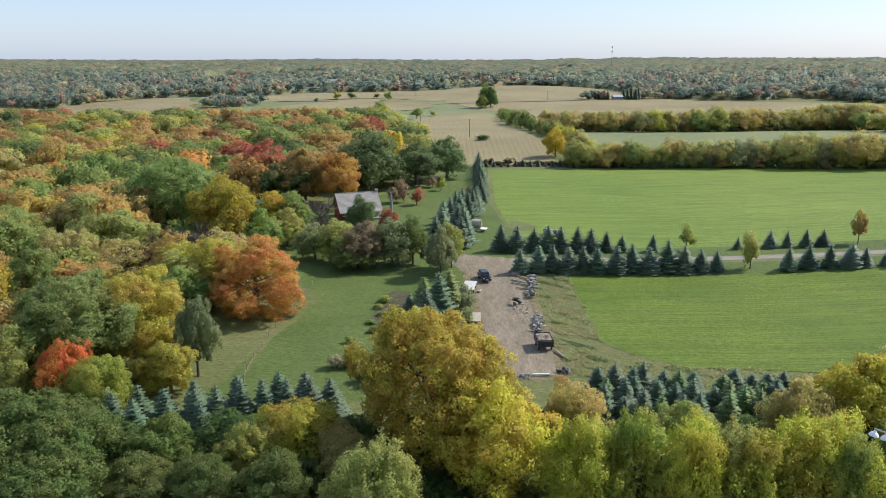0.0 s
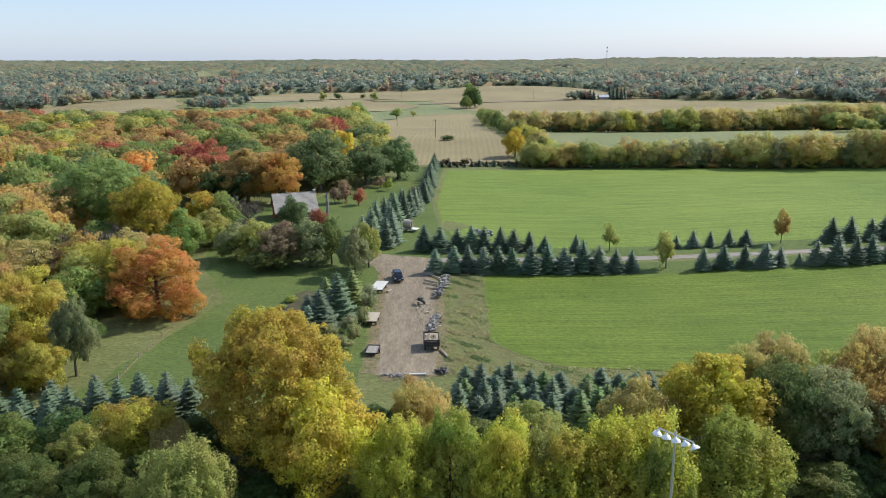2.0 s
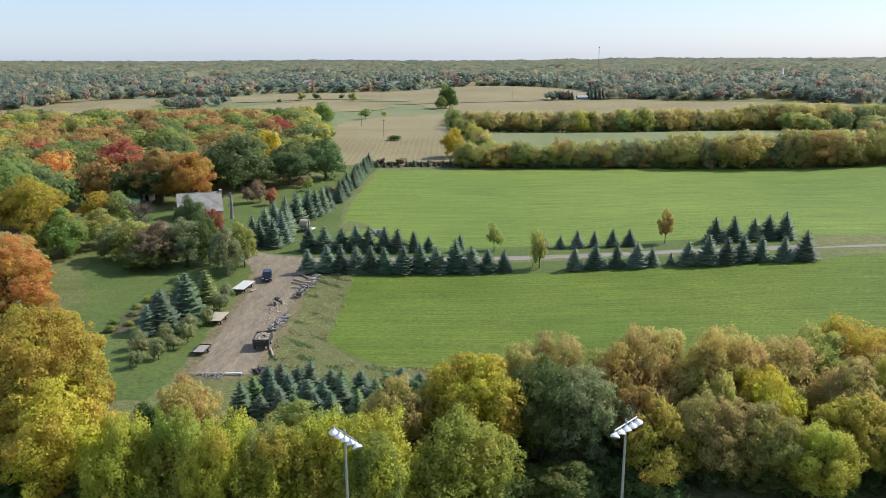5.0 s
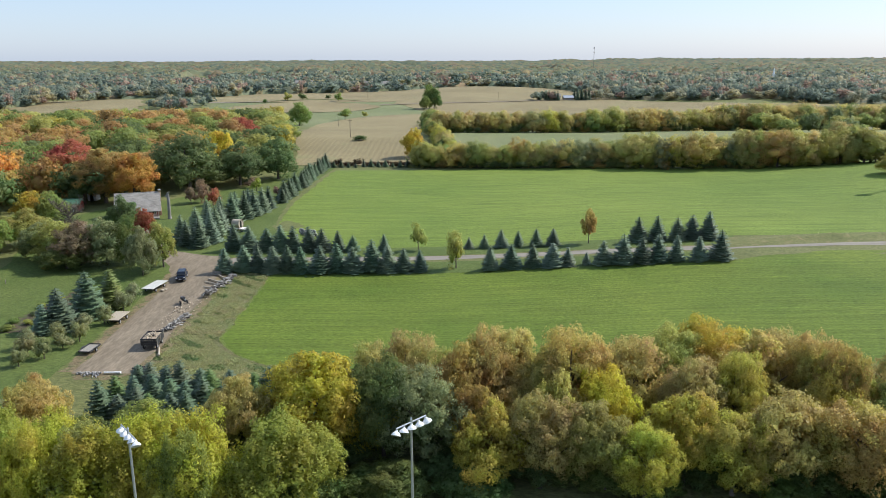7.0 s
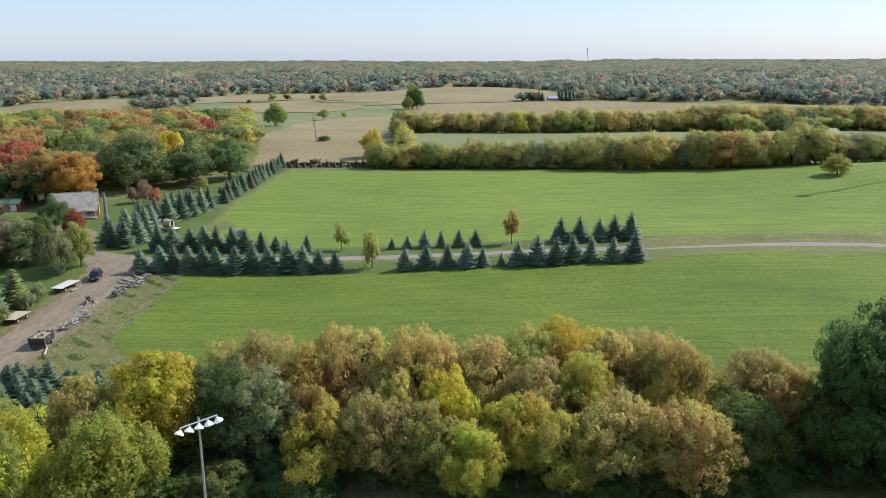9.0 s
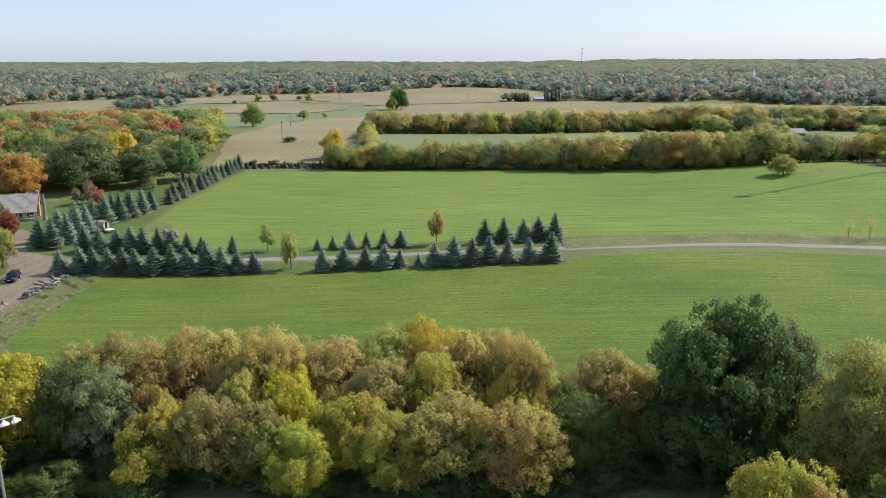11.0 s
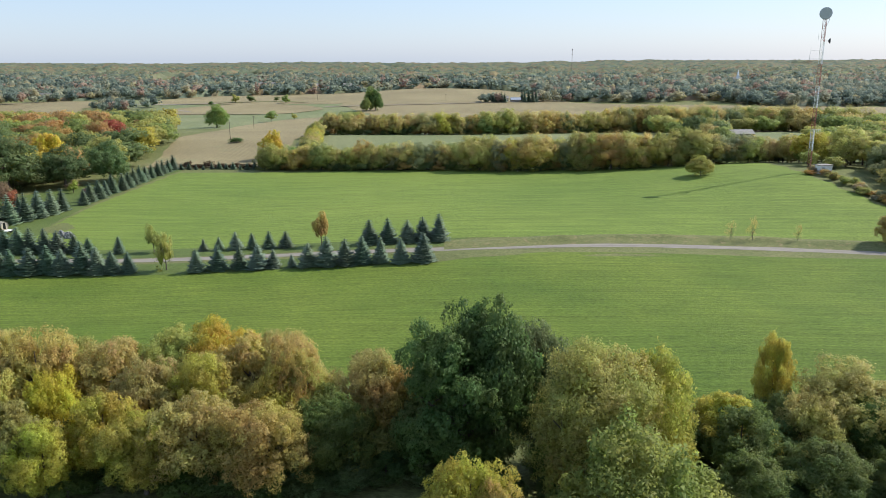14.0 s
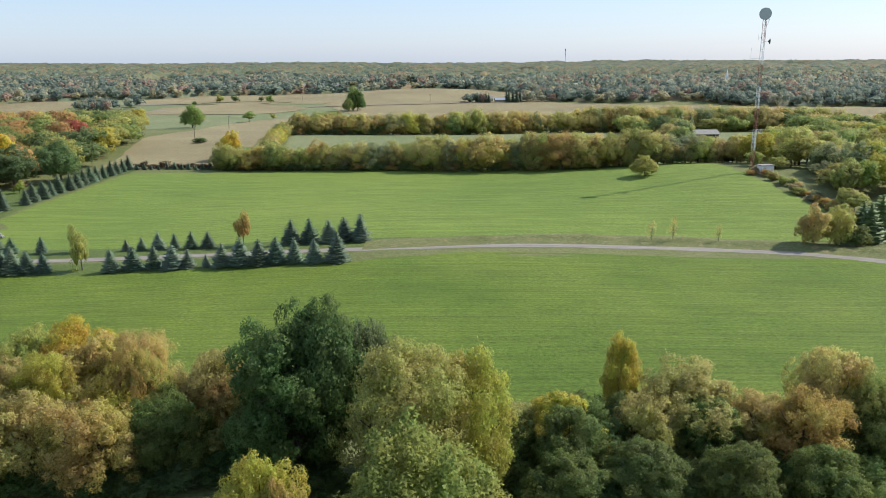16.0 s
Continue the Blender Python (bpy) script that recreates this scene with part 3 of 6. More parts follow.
NEAR = {"round": [crown(s, "round", 19, 18, 24000, 0.1, 0.4) for s in (1, 2, 3)], "bushy": [crown(s, "bushy", 20, 18, 24000, 0.1, 0.4) for s in (71, 72)], "tall": [crown(s, "tall", 18, 18, 24000, 0.1, 0.4) for s in (4, 5)],
        "poplar": [crown(s, "poplar", 22, 18, 24000, 0.1, 0.4) for s in (6, 7)], "feathery": [crown(s, "feathery", 21, 18, 24000, 0.1, 0.4) for s in (8, 9, 10)]}
MIDDLE = {"round": [crown(s, "round", 15, 9, 4200, 0.22) for s in (11, 12, 13, 14)], "feathery": [crown(s, "feathery", 15, 9, 4000, 0.22) for s in (15, 16)]}
CLOSE = {k: [crown(s, k, 18, 13, 10000, 0.15, 0.35) for s in seeds] for k, seeds in (("round", (91, 92, 93)), ("bushy", (94, 95)), ("feathery", (96, 97)))}
LOOSE = [crown(s, k, 11, 6, 1700, 0.31, 0.2) for s, k in ((101, "bushy"), (102, "round"), (103, "bushy"), (104, "round"))]
DISTANT = [crown(s, k, 10, 4, 800, 0.45, 0.2) for s, k in ((21, "round"), (22, "round"), (23, "tall"), (24, "round"))]
HEDGING = [crown(s, k, 13, 8, 4800, 0.175, 0.25) for s, k in ((25, "bushy"), (26, "feathery"), (27, "bushy"), (28, "feathery"))]
GRAND = {"round": [crown(s, "round", 30, 22, 46000, 0.074, 0.4) for s in (61, 62, 68)], "bushy": [crown(s, "bushy", 30, 22, 46000, 0.074, 0.4) for s in (73, 74)], "feathery": [crown(s, "feathery", 30, 22, 46000, 0.074, 0.4) for s in (63, 64)]}
BACK = [crown(s, "bushy", 12, 7, 2400, 0.28, 0.25) for s in (65, 66, 67)]
YOUNG = [crown(s, k, 10, 6, 2300, 0.22, 0.4) for s, k in ((81, "tall"), (82, "round"), (83, "tall"))]
GRAND_MESH = {k: [as_mesh("crown", g[0], g[1], LEAF, g[2]) for g in v] for k, v in GRAND.items()}
CLOSE_MESH = {k: [as_mesh("crown", g[0], g[1], LEAF, g[2]) for g in v] for k, v in CLOSE.items()}
SPARSE_MESH = [as_mesh("crown", g[0], g[1], LEAF, g[2]) for g in (crown(91, "tall", 11, 5, 330, 0.3, 0.4, False), crown(92, "feathery", 11, 5, 330, 0.3, 0.4, False))]
YOUNG_MESH = [as_mesh("crown", g[0], g[1], LEAF, g[2]) for g in YOUNG]
BACK_MESH = [as_mesh("crown", g[0], g[1], LEAF, g[2]) for g in BACK]
NEAR_MESH = {k: [as_mesh("crown", g[0], g[1], LEAF, g[2]) for g in v] for k, v in NEAR.items()}
MIDDLE_MESH = {k: [as_mesh("crown", g[0], g[1], LEAF, g[2]) for g in v] for k, v in MIDDLE.items()}
HEDGING_MESH = [as_mesh("crown", g[0], g[1], LEAF, g[2]) for g in HEDGING]
DISTANT_MESH = [as_mesh("crown", g[0], g[1], LEAF, g[2]) for g in DISTANT]
WOOD = [wood(s, 8, 3.6) for s in (41, 42, 43)]
BARE_MESH = [wood(s, 15, 4.4, True) for s in (77, 78)]
BOLE = bpy.data.meshes.new("trunk")
_bm = rodded((0, 0, -0.3), (0.1, 0, 7.0), 0.3, 0.06, sides=6)
for _e in ((2, 1, 5.5), (-1.8, 1.2, 6), (0.3, -2.2, 5.2)):
    rod(_bm, (0, 0, 2.6), _e, 0.12, 0.04, 5)
_bm.to_mesh(BOLE)
_bm.free()
BOLE.materials.append(BARK)
SPRUCE = [spruce_needles(s) for s in (51, 52, 53, 54)]
SPRUCE_TRUNK = straight_trunk()
TINTS = {  # leaf colour and how the tree looks
    "green": ((0.25, 0.29, 0.08), "green"), "darkgreen": ((0.125, 0.172, 0.05), "dark green"), "deepgreen": ((0.155, 0.195, 0.07), "deep green"), "palegreen": ((0.285, 0.315, 0.075), "pale green"),
    "lime": ((0.335, 0.35, 0.07), "yellowish green"), "yellowgreen": ((0.43, 0.39, 0.065), "green and yellow"), "yellow": ((0.53, 0.415, 0.065), "bright yellow"),
    "gold": ((0.43, 0.295, 0.055), "golden"), "tan": ((0.52, 0.39, 0.13), "tan-gold"), "brown": ((0.44, 0.35, 0.13), "thin brownish"),
    "olive": ((0.36, 0.345, 0.1), "olive-green"), "darkolive": ((0.168, 0.2, 0.056), "dark olive"), "yellowolive": ((0.43, 0.365, 0.075), "yellow-olive"),
    "lightolive": ((0.385, 0.365, 0.11), "light olive"), "grey": ((0.265, 0.275, 0.125), "grey-green"), "rust": ((0.42, 0.27, 0.09), "rust-tinged"),
    "orange": ((0.58, 0.265, 0.085), "orange"), "scarlet": ((0.68, 0.2, 0.08), "orange-red"), "russet": ((0.42, 0.255, 0.1), "russet"), "red": ((0.38, 0.11, 0.07), "red"), "margin": ((0.41, 0.385, 0.16), "olive"), "dry": ((0.42, 0.38, 0.19), "straw-coloured"), "maroon": ((0.29, 0.2, 0.13), "maroon"),
    # far_ tints carry painted haze: greyer and lighter than the near leaves
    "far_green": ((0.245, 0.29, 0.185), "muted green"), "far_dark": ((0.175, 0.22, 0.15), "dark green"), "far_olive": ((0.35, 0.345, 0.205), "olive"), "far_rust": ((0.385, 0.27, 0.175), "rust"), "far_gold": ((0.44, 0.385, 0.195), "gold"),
    "blue": ((0.168, 0.215, 0.112), "blue-green"), "bluedark": ((0.115, 0.155, 0.076), "dark blue-green")}
# blue raised in all tints, which also adds to the far trees' haze
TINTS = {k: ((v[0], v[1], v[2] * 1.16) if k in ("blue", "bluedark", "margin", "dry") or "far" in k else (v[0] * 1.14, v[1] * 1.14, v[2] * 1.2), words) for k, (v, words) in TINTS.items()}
dice = random.Random(7)


def plant(name, x, y, h, w, tint, crowns, trunk, label, category, group="", wide=10.0):
    """A tree h high and w wide from a crown and a trunk; each one turned and tinted a little differently."""
    ob = thing(name, x, y, label, category, dice.uniform(0, 360), group, -0.1)
    ob.scale = (w / wide * dice.uniform(0.93, 1.07), w / wide * dice.uniform(0.93, 1.07), h / 10)
    part("trunk", trunk, None, ob)
    leaves = part("crown", dice.choice(crowns), None, ob)
    k = dice.uniform(0.9, 1.12)
    leaves.color = (*(c * k * dice.uniform(0.94, 1.06) for c in TINTS[tint][0]), 1)
    return ob


WHERE = {"round": "broadleaf tree with rounded crown", "tall": "broadleaf tree with high crown", "poplar": "poplar tree with upright twigs",
         "feathery": "tree with loose feathery foliage", "bushy": "tree with foliage down to the grass"}


def tree(kind, x, y, h, w, tint):
    near = y < 136
    w, h = w * (1.16 if kind in ("poplar", "tall") else 1.1), h * {"poplar": 0.99}.get(kind, 0.97)
    meshes = NEAR_MESH[kind] if near else CLOSE_MESH.get(kind, CLOSE_MESH["round"])
    if w > 13.5 and y < 230:
        meshes = GRAND_MESH.get(kind, NEAR_MESH[kind]) if near or w > 20 else NEAR_MESH[kind]
    if not near and w < 12:
        w *= 1.04
    place = " in the tree belt" if near else " by the farm"
    return plant("poplar_tree" if kind == "poplar" else "broadleaf_tree", x, y, h, w, tint, meshes, dice.choice(WOOD), " ".join((TINTS[tint][1] + " " + WHERE[kind] + place).split()[:12]), "tree")


def spruce(x, y, h, tint="blue", group="spruce row", w=None, place="in a planted row"):
    return plant("spruce_tree", x, y, h, w or h * dice.uniform(0.84, 1.02), tint, SPRUCE, SPRUCE_TRUNK, TINTS[tint][1] + " spruce with drooping boughs " + place, "tree", group, 5.0)


# tree belt below the camera, from west to east
tree("poplar", -6.4, 62.0, 10.2, 8.8, "lightolive")
tree("round", 4.8, 69.0, 13.6, 12.2, "yellow")
tree("round", -1.4, 78.0, 18.4, 17.0, "gold")
tree("round", 14.6, 78.0, 9.3, 7.2, "tan")
tree("poplar", 13.6, 65.0, 10.6, 8.0, "yellowgreen")
tree("poplar", 18.3, 65.0, 11.5, 7.4, "lime")
tree("poplar", 23.6, 65.0, 10.9, 7.4, "yellowgreen")
tree("poplar", 27.5, 64.0, 10.6, 7.8, "olive")
tree("poplar", 33.1, 64.0, 11.4, 8.8, "yellowgreen")
tree("poplar", 37.4, 62.0, 10.5, 6.1, "lime")
tree("round", 47.3, 77.0, 13.8, 12.2, "yellow")
tree("round", 38.8, 76.0, 11.5, 7.9, "brown")
tree("round", 54.4, 76.0, 12.8, 8.4, "darkolive")
tree("feathery", 59.2, 75.0, 12.2, 9.5, "grey")
tree("feathery", 65.7, 81.0, 14.8, 8.9, "tan")
tree("round", 63.2, 79.0, 13.5, 8.0, "rust")
tree("feathery", 69.0, 82.0, 14.7, 9.0, "brown")
tree("feathery", 75.1, 80.0, 15.1, 10.6, "tan")
tree("round", 78.2, 76.0, 11.9, 6.4, "yellow")
tree("feathery", 83.1, 82.0, 13.4, 10.4, "brown")
tree("feathery", 92.3, 88.0, 13.2, 11.6, "gold")
tree("round", 97.9, 84.0, 13.3, 10.0, "tan")
tree("feathery", 103.4, 82.0, 13.7, 7.7, "tan")
tree("feathery", 104.6, 78.0, 13.9, 6.7, "rust")
tree("round", 66.0, 71.0, 10.4, 8.4, "yellowolive")
tree("round", 71.1, 71.0, 11.1, 8.0, "brown")
tree("round", 76.6, 71.0, 10.8, 7.6, "olive")
tree("feathery", 81.2, 68.0, 9.4, 6.8, "yellowolive")
tree("round", 86.0, 71.5, 11.6, 8.2, "yellowolive")
tree("round", 90.6, 70.0, 9.8, 7.9, "yellowolive")
tree("round", 95.9, 71.0, 11.2, 9.4, "brown")
tree("round", 103.4, 70.0, 10.8, 9.2, "tan")
tree("poplar", 45.4, 66.0, 10.4, 10.2, "lime")
tree("poplar", 37.0, 64.0, 11.4, 8.9, "yellowgreen")
tree("poplar", 28.9, 62.0, 10.7, 8.7, "yellowgreen")
tree("poplar", 22.7, 62.0, 11.2, 6.1, "yellowgreen")
tree("round", 123.4, 74.0, 18.4, 14.5, "darkgreen")
tree("round", 126.6, 74.5, 20.6, 11.2, "darkgreen")
tree("round", 131.2, 75.0, 18.6, 7.8, "deepgreen")
tree("round", 115.6, 79.0, 11.3, 8.8, "rust")
tree("round", 119.5, 75.0, 9.4, 7.8, "darkolive")
tree("round", 103.2, 77.0, 11.8, 7.4, "yellowolive")
tree("round", 109.3, 73.0, 10.4, 8.6, "darkolive")
tree("feathery", 136.4, 66.0, 18.3, 15.0, "lightolive")
tree("feathery", 141.8, 69.0, 17.6, 9.4, "lime")
tree("poplar", 136.6, 54.0, 15.4, 14.0, "palegreen")
tree("round", 123.9, 57.0, 12.0, 8.4, "yellowolive")
tree("round", 125.8, 55.0, 10.9, 4.5, "tan")
tree("feathery", 159.6, 83.0, 13.6, 4.6, "yellowolive")
tree("feathery", 166.4, 79.0, 11.4, 12.0, "brown")
tree("round", 161.1, 76.0, 9.6, 7.3, "brown")
tree("round", 152.0, 72.0, 10.0, 8.1, "darkolive")
tree("round", 152.1, 76.0, 9.4, 8.0, "yellowolive")
tree("round", 183.1, 80.0, 13.4, 8.6, "brown")
tree("feathery", 177.1, 74.0, 10.6, 8.4, "rust")
tree("feathery", 186.4, 77.0, 11.4, 8.5, "olive")
tree("round", 150.8, 66.0, 7.8, 8.1, "darkolive")
tree("bushy", 159.3, 68.0, 7.4, 8.0, "darkolive")
tree("bushy", 168.4, 67.0, 7.6, 7.6, "darkolive")
tree("round", 176.3, 66.0, 8.5, 8.5, "darkolive")
tree("bushy", -41.0, 68.0, 13.0, 14.4, "darkolive")
tree("bushy", -29.9, 66.0, 6.4, 7.1, "darkolive")
tree("round", -20.4, 72.0, 7.2, 6.5, "olive")
tree("round", -15.1, 74.0, 9.2, 8.0, "yellowolive")
tree("bushy", -16.7, 66.0, 7.0, 6.4, "darkolive")
tree("bushy", -23.8, 66.0, 6.6, 6.6, "darkolive")
tree("round", -10.8, 71.0, 7.4, 5.8, "brown")
tree("round", -47.6, 88.0, 10.4, 6.2, "scarlet")
tree("round", -42.5, 86.0, 9.5, 8.3, "lime")
tree("round", -51.0, 98.0, 16.5, 16.8, "green")
tree("round", -44.7, 104.0, 15.3, 12.6, "yellowolive")
tree("tall", -35.3, 100.0, 11.5, 6.0, "grey")
tree("bushy", -37.4, 95.0, 8.0, 7.4, "yellowolive")
tree("round", -54.9, 90.0, 11.7, 8.6, "olive")
tree("round", -37.7, 62.0, 9.6, 9.6, "darkolive")
tree("bushy", -33.6, 127.0, 14.0, 16.0, "orange")
tree("bushy", -42.5, 133.0, 12.6, 12.2, "yellowolive")
tree("round", -49.7, 165.0, 18.2, 18.0, "gold")
tree("bushy", -41.5, 162.0, 11.0, 9.0, "green")
tree("bushy", -57.0, 158.0, 10.0, 9.0, "green")
tree("round", -66.2, 180.0, 21.4, 22.8, "green")
tree("round", -79.8, 165.0, 16.0, 18.0, "brown")
tree("round", -92.0, 152.0, 14.0, 16.0, "olive")
tree("round", -71.0, 156.0, 12.0, 13.0, "brown")
tree("round", -80.9, 140.0, 10.7, 14.0, "orange")
tree("round", -70.5, 135.0, 14.2, 12.4, "brown")
tree("round", -62.7, 138.0, 11.3, 13.8, "brown")
tree("round", -67.6, 120.0, 14.7, 10.2, "green")
tree("round", -62.5, 148.0, 10.8, 12.4, "olive")
tree("bushy", -56.5, 232.0, 17.6, 17.0, "red")
tree("round", -43.5, 226.0, 18.2, 18.0, "russet")
tree("round", -33.5, 223.0, 17.0, 15.0, "orange")
tree("bushy", -25.5, 248.0, 19.5, 21.0, "deepgreen")
tree("bushy", -11.5, 258.0, 14.0, 16.0, "deepgreen")
tree("bushy", -1.3, 270.0, 14.5, 14.0, "deepgreen")
tree("bushy", -38.9, 185.0, 11.4, 8.3, "green")
tree("bushy", -37.7, 172.0, 9.0, 10.4, "olive")
tree("bushy", -29.2, 161.0, 7.8, 8.6, "grey")
tree("bushy", -23.8, 158.0, 9.4, 9.0, "lightolive")
tree("bushy", -17.6, 156.0, 9.4, 10.0, "maroon")
tree("bushy", -12.0, 156.0, 10.0, 9.0, "grey")
tree("bushy", -14.8, 184.0, 7.0, 4.6, "red")
tree("bushy", -22.4, 189.0, 8.8, 7.4, "deepgreen")
tree("bushy", -1.6, 149.0, 10.0, 5.6, "grey")
# a feathery pine, built with a broadleaf crown and named with those trees
tree("feathery", 0.6, 154.5, 9.6, 5.6, "olive")
for x, y, h in ((-59, 138, 11.0), (-58, 145, 12.0), (-53, 150, 11.0), (-50, 156, 10.5)):
    plant("bare_tree", x, y, h, 9.0, "grey", BARE_MESH, WOOD[0], "leafless grey tree at the edge of the woods", "tree")
for x, y, h, tint in ((-48.5, 112, 6, "green"), (-44, 108, 5, "darkolive"), (-50, 105, 6, "olive"), (-54, 101, 6, "green"), (-47.5, 118, 8, "olive"), (-48, 130, 10, "lightolive"), (-53, 142, 11, "rust"),
                      (-44, 143, 11, "brown"), (-50, 136, 11, "yellowolive"), (-40.5, 113, 4, "darkolive"), (-43, 98, 4.5, "olive"), (-46, 124, 9, "green"), (-41, 139, 10, "olive")):
    plant("broadleaf_tree", x, y, h, h * 1.05 + 2, tint, CLOSE_MESH["bushy"] if h > 8 else HEDGING_MESH, BOLE, TINTS[tint][1] + " young tree at the edge of the woods", "tree", "edge of the woods")
tree("bushy", -7.6, 157.0, 10.8, 7.0, "darkolive")
tree("bushy", -19.5, 153.5, 5.5, 9.0, "darkolive")
tree("bushy", -44.5, 187.0, 11.0, 10.0, "gold")


# the belt's back rank and its undergrowth
for x in np.arange(52, 118, 5.5):
    tint = dice.choice(("olive", "tan", "yellowolive", "gold", "brown"))
    plant("broadleaf_tree", x + dice.uniform(-2, 2), dice.uniform(78, 88), dice.uniform(10.5, 12.5), dice.uniform(8, 10.5), tint, NEAR_MESH["feathery"], dice.choice(WOOD), TINTS[tint][1] + " tree behind the tree belt", "tree", "tree belt")
for x in np.arange(146, 200, 6.5):
    tint = dice.choice(("olive", "darkolive", "darkolive", "brown"))
    plant("broadleaf_tree", x + dice.uniform(-2, 2), dice.uniform(72, 80), dice.uniform(6.5, 8.5), dice.uniform(8, 10), tint, NEAR_MESH["feathery"], dice.choice(WOOD), TINTS[tint][1] + " tree behind the tree belt", "tree", "tree belt")
for x in np.arange(-52, 192, 4.2):
    # dark leaf tints stand in for the shade at the belt's foot
    tint = dice.choice(("darkgreen", "deepgreen", "darkolive", "darkgreen", "darkolive"))
    plant("undergrowth_bush", x + dice.uniform(-1.5, 1.5), dice.uniform(67, 74), dice.uniform(2.6, 4.8), dice.uniform(5.5, 7.5), tint, CLOSE_MESH["bushy"], BOLE, TINTS[tint][1] + " bush filling the foot of the tree belt", "bush", "undergrowth")

for x in np.arange(-50, 190, 6.5):
    tint = dice.choice(("darkolive", "olive", "darkgreen", "darkolive"))
    plant("undergrowth_bush", x + dice.uniform(-2, 2), dice.uniform(74, 79), dice.uniform(4.5, 6.5), dice.uniform(7, 9), tint, CLOSE_MESH["bushy"], BOLE, TINTS[tint][1] + " bush filling the foot of the tree belt", "bush", "undergrowth")

# spruces along the lane: front row, then the row behind it
for x, h in zip((14.7, 18.5, 21.4, 24.6, 27.6, 30.4, 34.4, 37.7, 41.1, 45.0, 48.3, 51.6, 54.9), (5.6, 6.2, 6.4, 6.0, 6.2, 6.0, 6.3, 6.6, 6.0, 7.3, 6.3, 5.4, 4.9)):
    spruce(x, 151.2 + dice.uniform(-0.5, 0.5), 0.96 * h, dice.choice(("blue", "blue", "bluedark")), group="spruce front row by the lane")
for x, h in zip((69.3, 73.6, 78.0, 82.0, 85.1, 88.9, 92.3, 96.2, 100.0, 103.4, 107.2, 111.4, 116.0), (5.4, 5.7, 5.6, 5.7, 4.5, 3.0, 5.6, 7.0, 6.3, 6.4, 5.9, 5.8, 6.9)):
    spruce(x, 151.0 + dice.uniform(-0.5, 0.5), 0.93 * h, dice.choice(("blue", "blue", "bluedark")), group="spruce front row by the lane")
for x, h in zip((11.8, 15.4, 19.3, 22.5, 25.3, 29.0, 32.0, 35.6, 39.0, 46.0), (7.4, 7.2, 6.4, 7.2, 7.0, 7.0, 6.5, 5.6, 4.6, 4.8)):
    spruce(x, 167.6 + dice.uniform(-0.5, 0.5), 0.88 * h, dice.choice(("blue", "bluedark")), group="spruce back row by the lane")
for x, h in zip((65.2, 68.7, 72.5, 76.3, 80.3, 84.1, 103.1, 107.3, 111.7, 115.1, 118.8), (3.4, 3.8, 5.0, 4.5, 5.0, 4.7, 6.9, 7.0, 6.3, 6.9, 7.7)):
    spruce(x, 167.6 + dice.uniform(-0.5, 0.5), 0.86 * h, dice.choice(("blue", "bluedark")), group="spruce back row by the lane")
# spruces up the house lawn
for x, y, h in ((-0.6, 172.5, 6.6), (2.8, 171.2, 7.6), (3.9, 176, 8.0), (3.4, 182, 8.2), (2.2, 189, 7.6), (2.6, 199, 8.4), (4.9, 203, 8.2), (6.3, 207, 7.8), (7.4, 212, 7.6), (8.0, 217, 7.0),
                (-3.2, 176.5, 7.0), (-1.8, 183, 7.6), (-1.5, 191, 7.8), (0.2, 197, 7.6), (1.6, 206, 7.4), (3.6, 212, 7.2)):
    spruce(x, y, h, dice.choice(("blue", "blue", "bluedark")), group="spruces up the lawn", w=h * 0.8)
for i in range(15):
    spruce(9.6 + 0.12 * i + dice.uniform(-0.6, 0.6), 226 + 5.2 * i, dice.uniform(5.2, 6.6), "bluedark", group="spruces beside the upper field")
for i in range(16):
    spruce(14 + 2.9 * i, 300 + dice.uniform(-1, 1), dice.uniform(2.0, 3.4), "bluedark", group="young spruces below the corn", place="along the corn")
# spruces at the yard's end and by the lawn
for i in range(36):
    x, y = 19.6 + (i % 12) * 2.25 + dice.uniform(-0.7, 0.7), 83.5 + (i // 12) * 4.6 + dice.uniform(-1.0, 1.0)
    spruce(x, y, dice.uniform(4.6, 6.6) - (i // 12) * 0.5, dice.choice(("bluedark", "bluedark", "darkgreen", "bluedark")), group="spruces below the lower field", w=5.0)
for x, y, h in ((-38.4, 80, 7.0), (-35.6, 79, 6.6), (-32, 80, 5.4), (-29.5, 82, 6.6), (-27, 82, 7.0), (-24.3, 83, 7.2), (-22, 84, 7.0), (-19.2, 84.5, 6.8), (-16.4, 85, 6.6), (-40.5, 83, 6.0),
                (-36.9, 83.5, 6.4), (-33.6, 83, 6.2), (-30.6, 85, 6.4), (-25.6, 86, 6.6), (-20.8, 87.5, 6.4), (-17.6, 88, 6.2), (-14.2, 86.5, 6.0), (-28.2, 79.5, 6.0)):
    spruce(x, y, h, "bluedark", group="spruces below the house lawn", w=5.4)
for x, y, h, tint in ((-3.6, 119, 7.4, "bluedark"), (-1.5, 125, 8.6, "bluedark"), (0.3, 130, 7.6, "darkolive"), (-5.2, 117, 5.2, "blue"), (-4.2, 129, 6.6, "darkolive"), (-6.5, 124, 5.0, "bluedark")):
    spruce(x, y, h, tint, group="conifers beside the yard", place="beside the gravel yard")
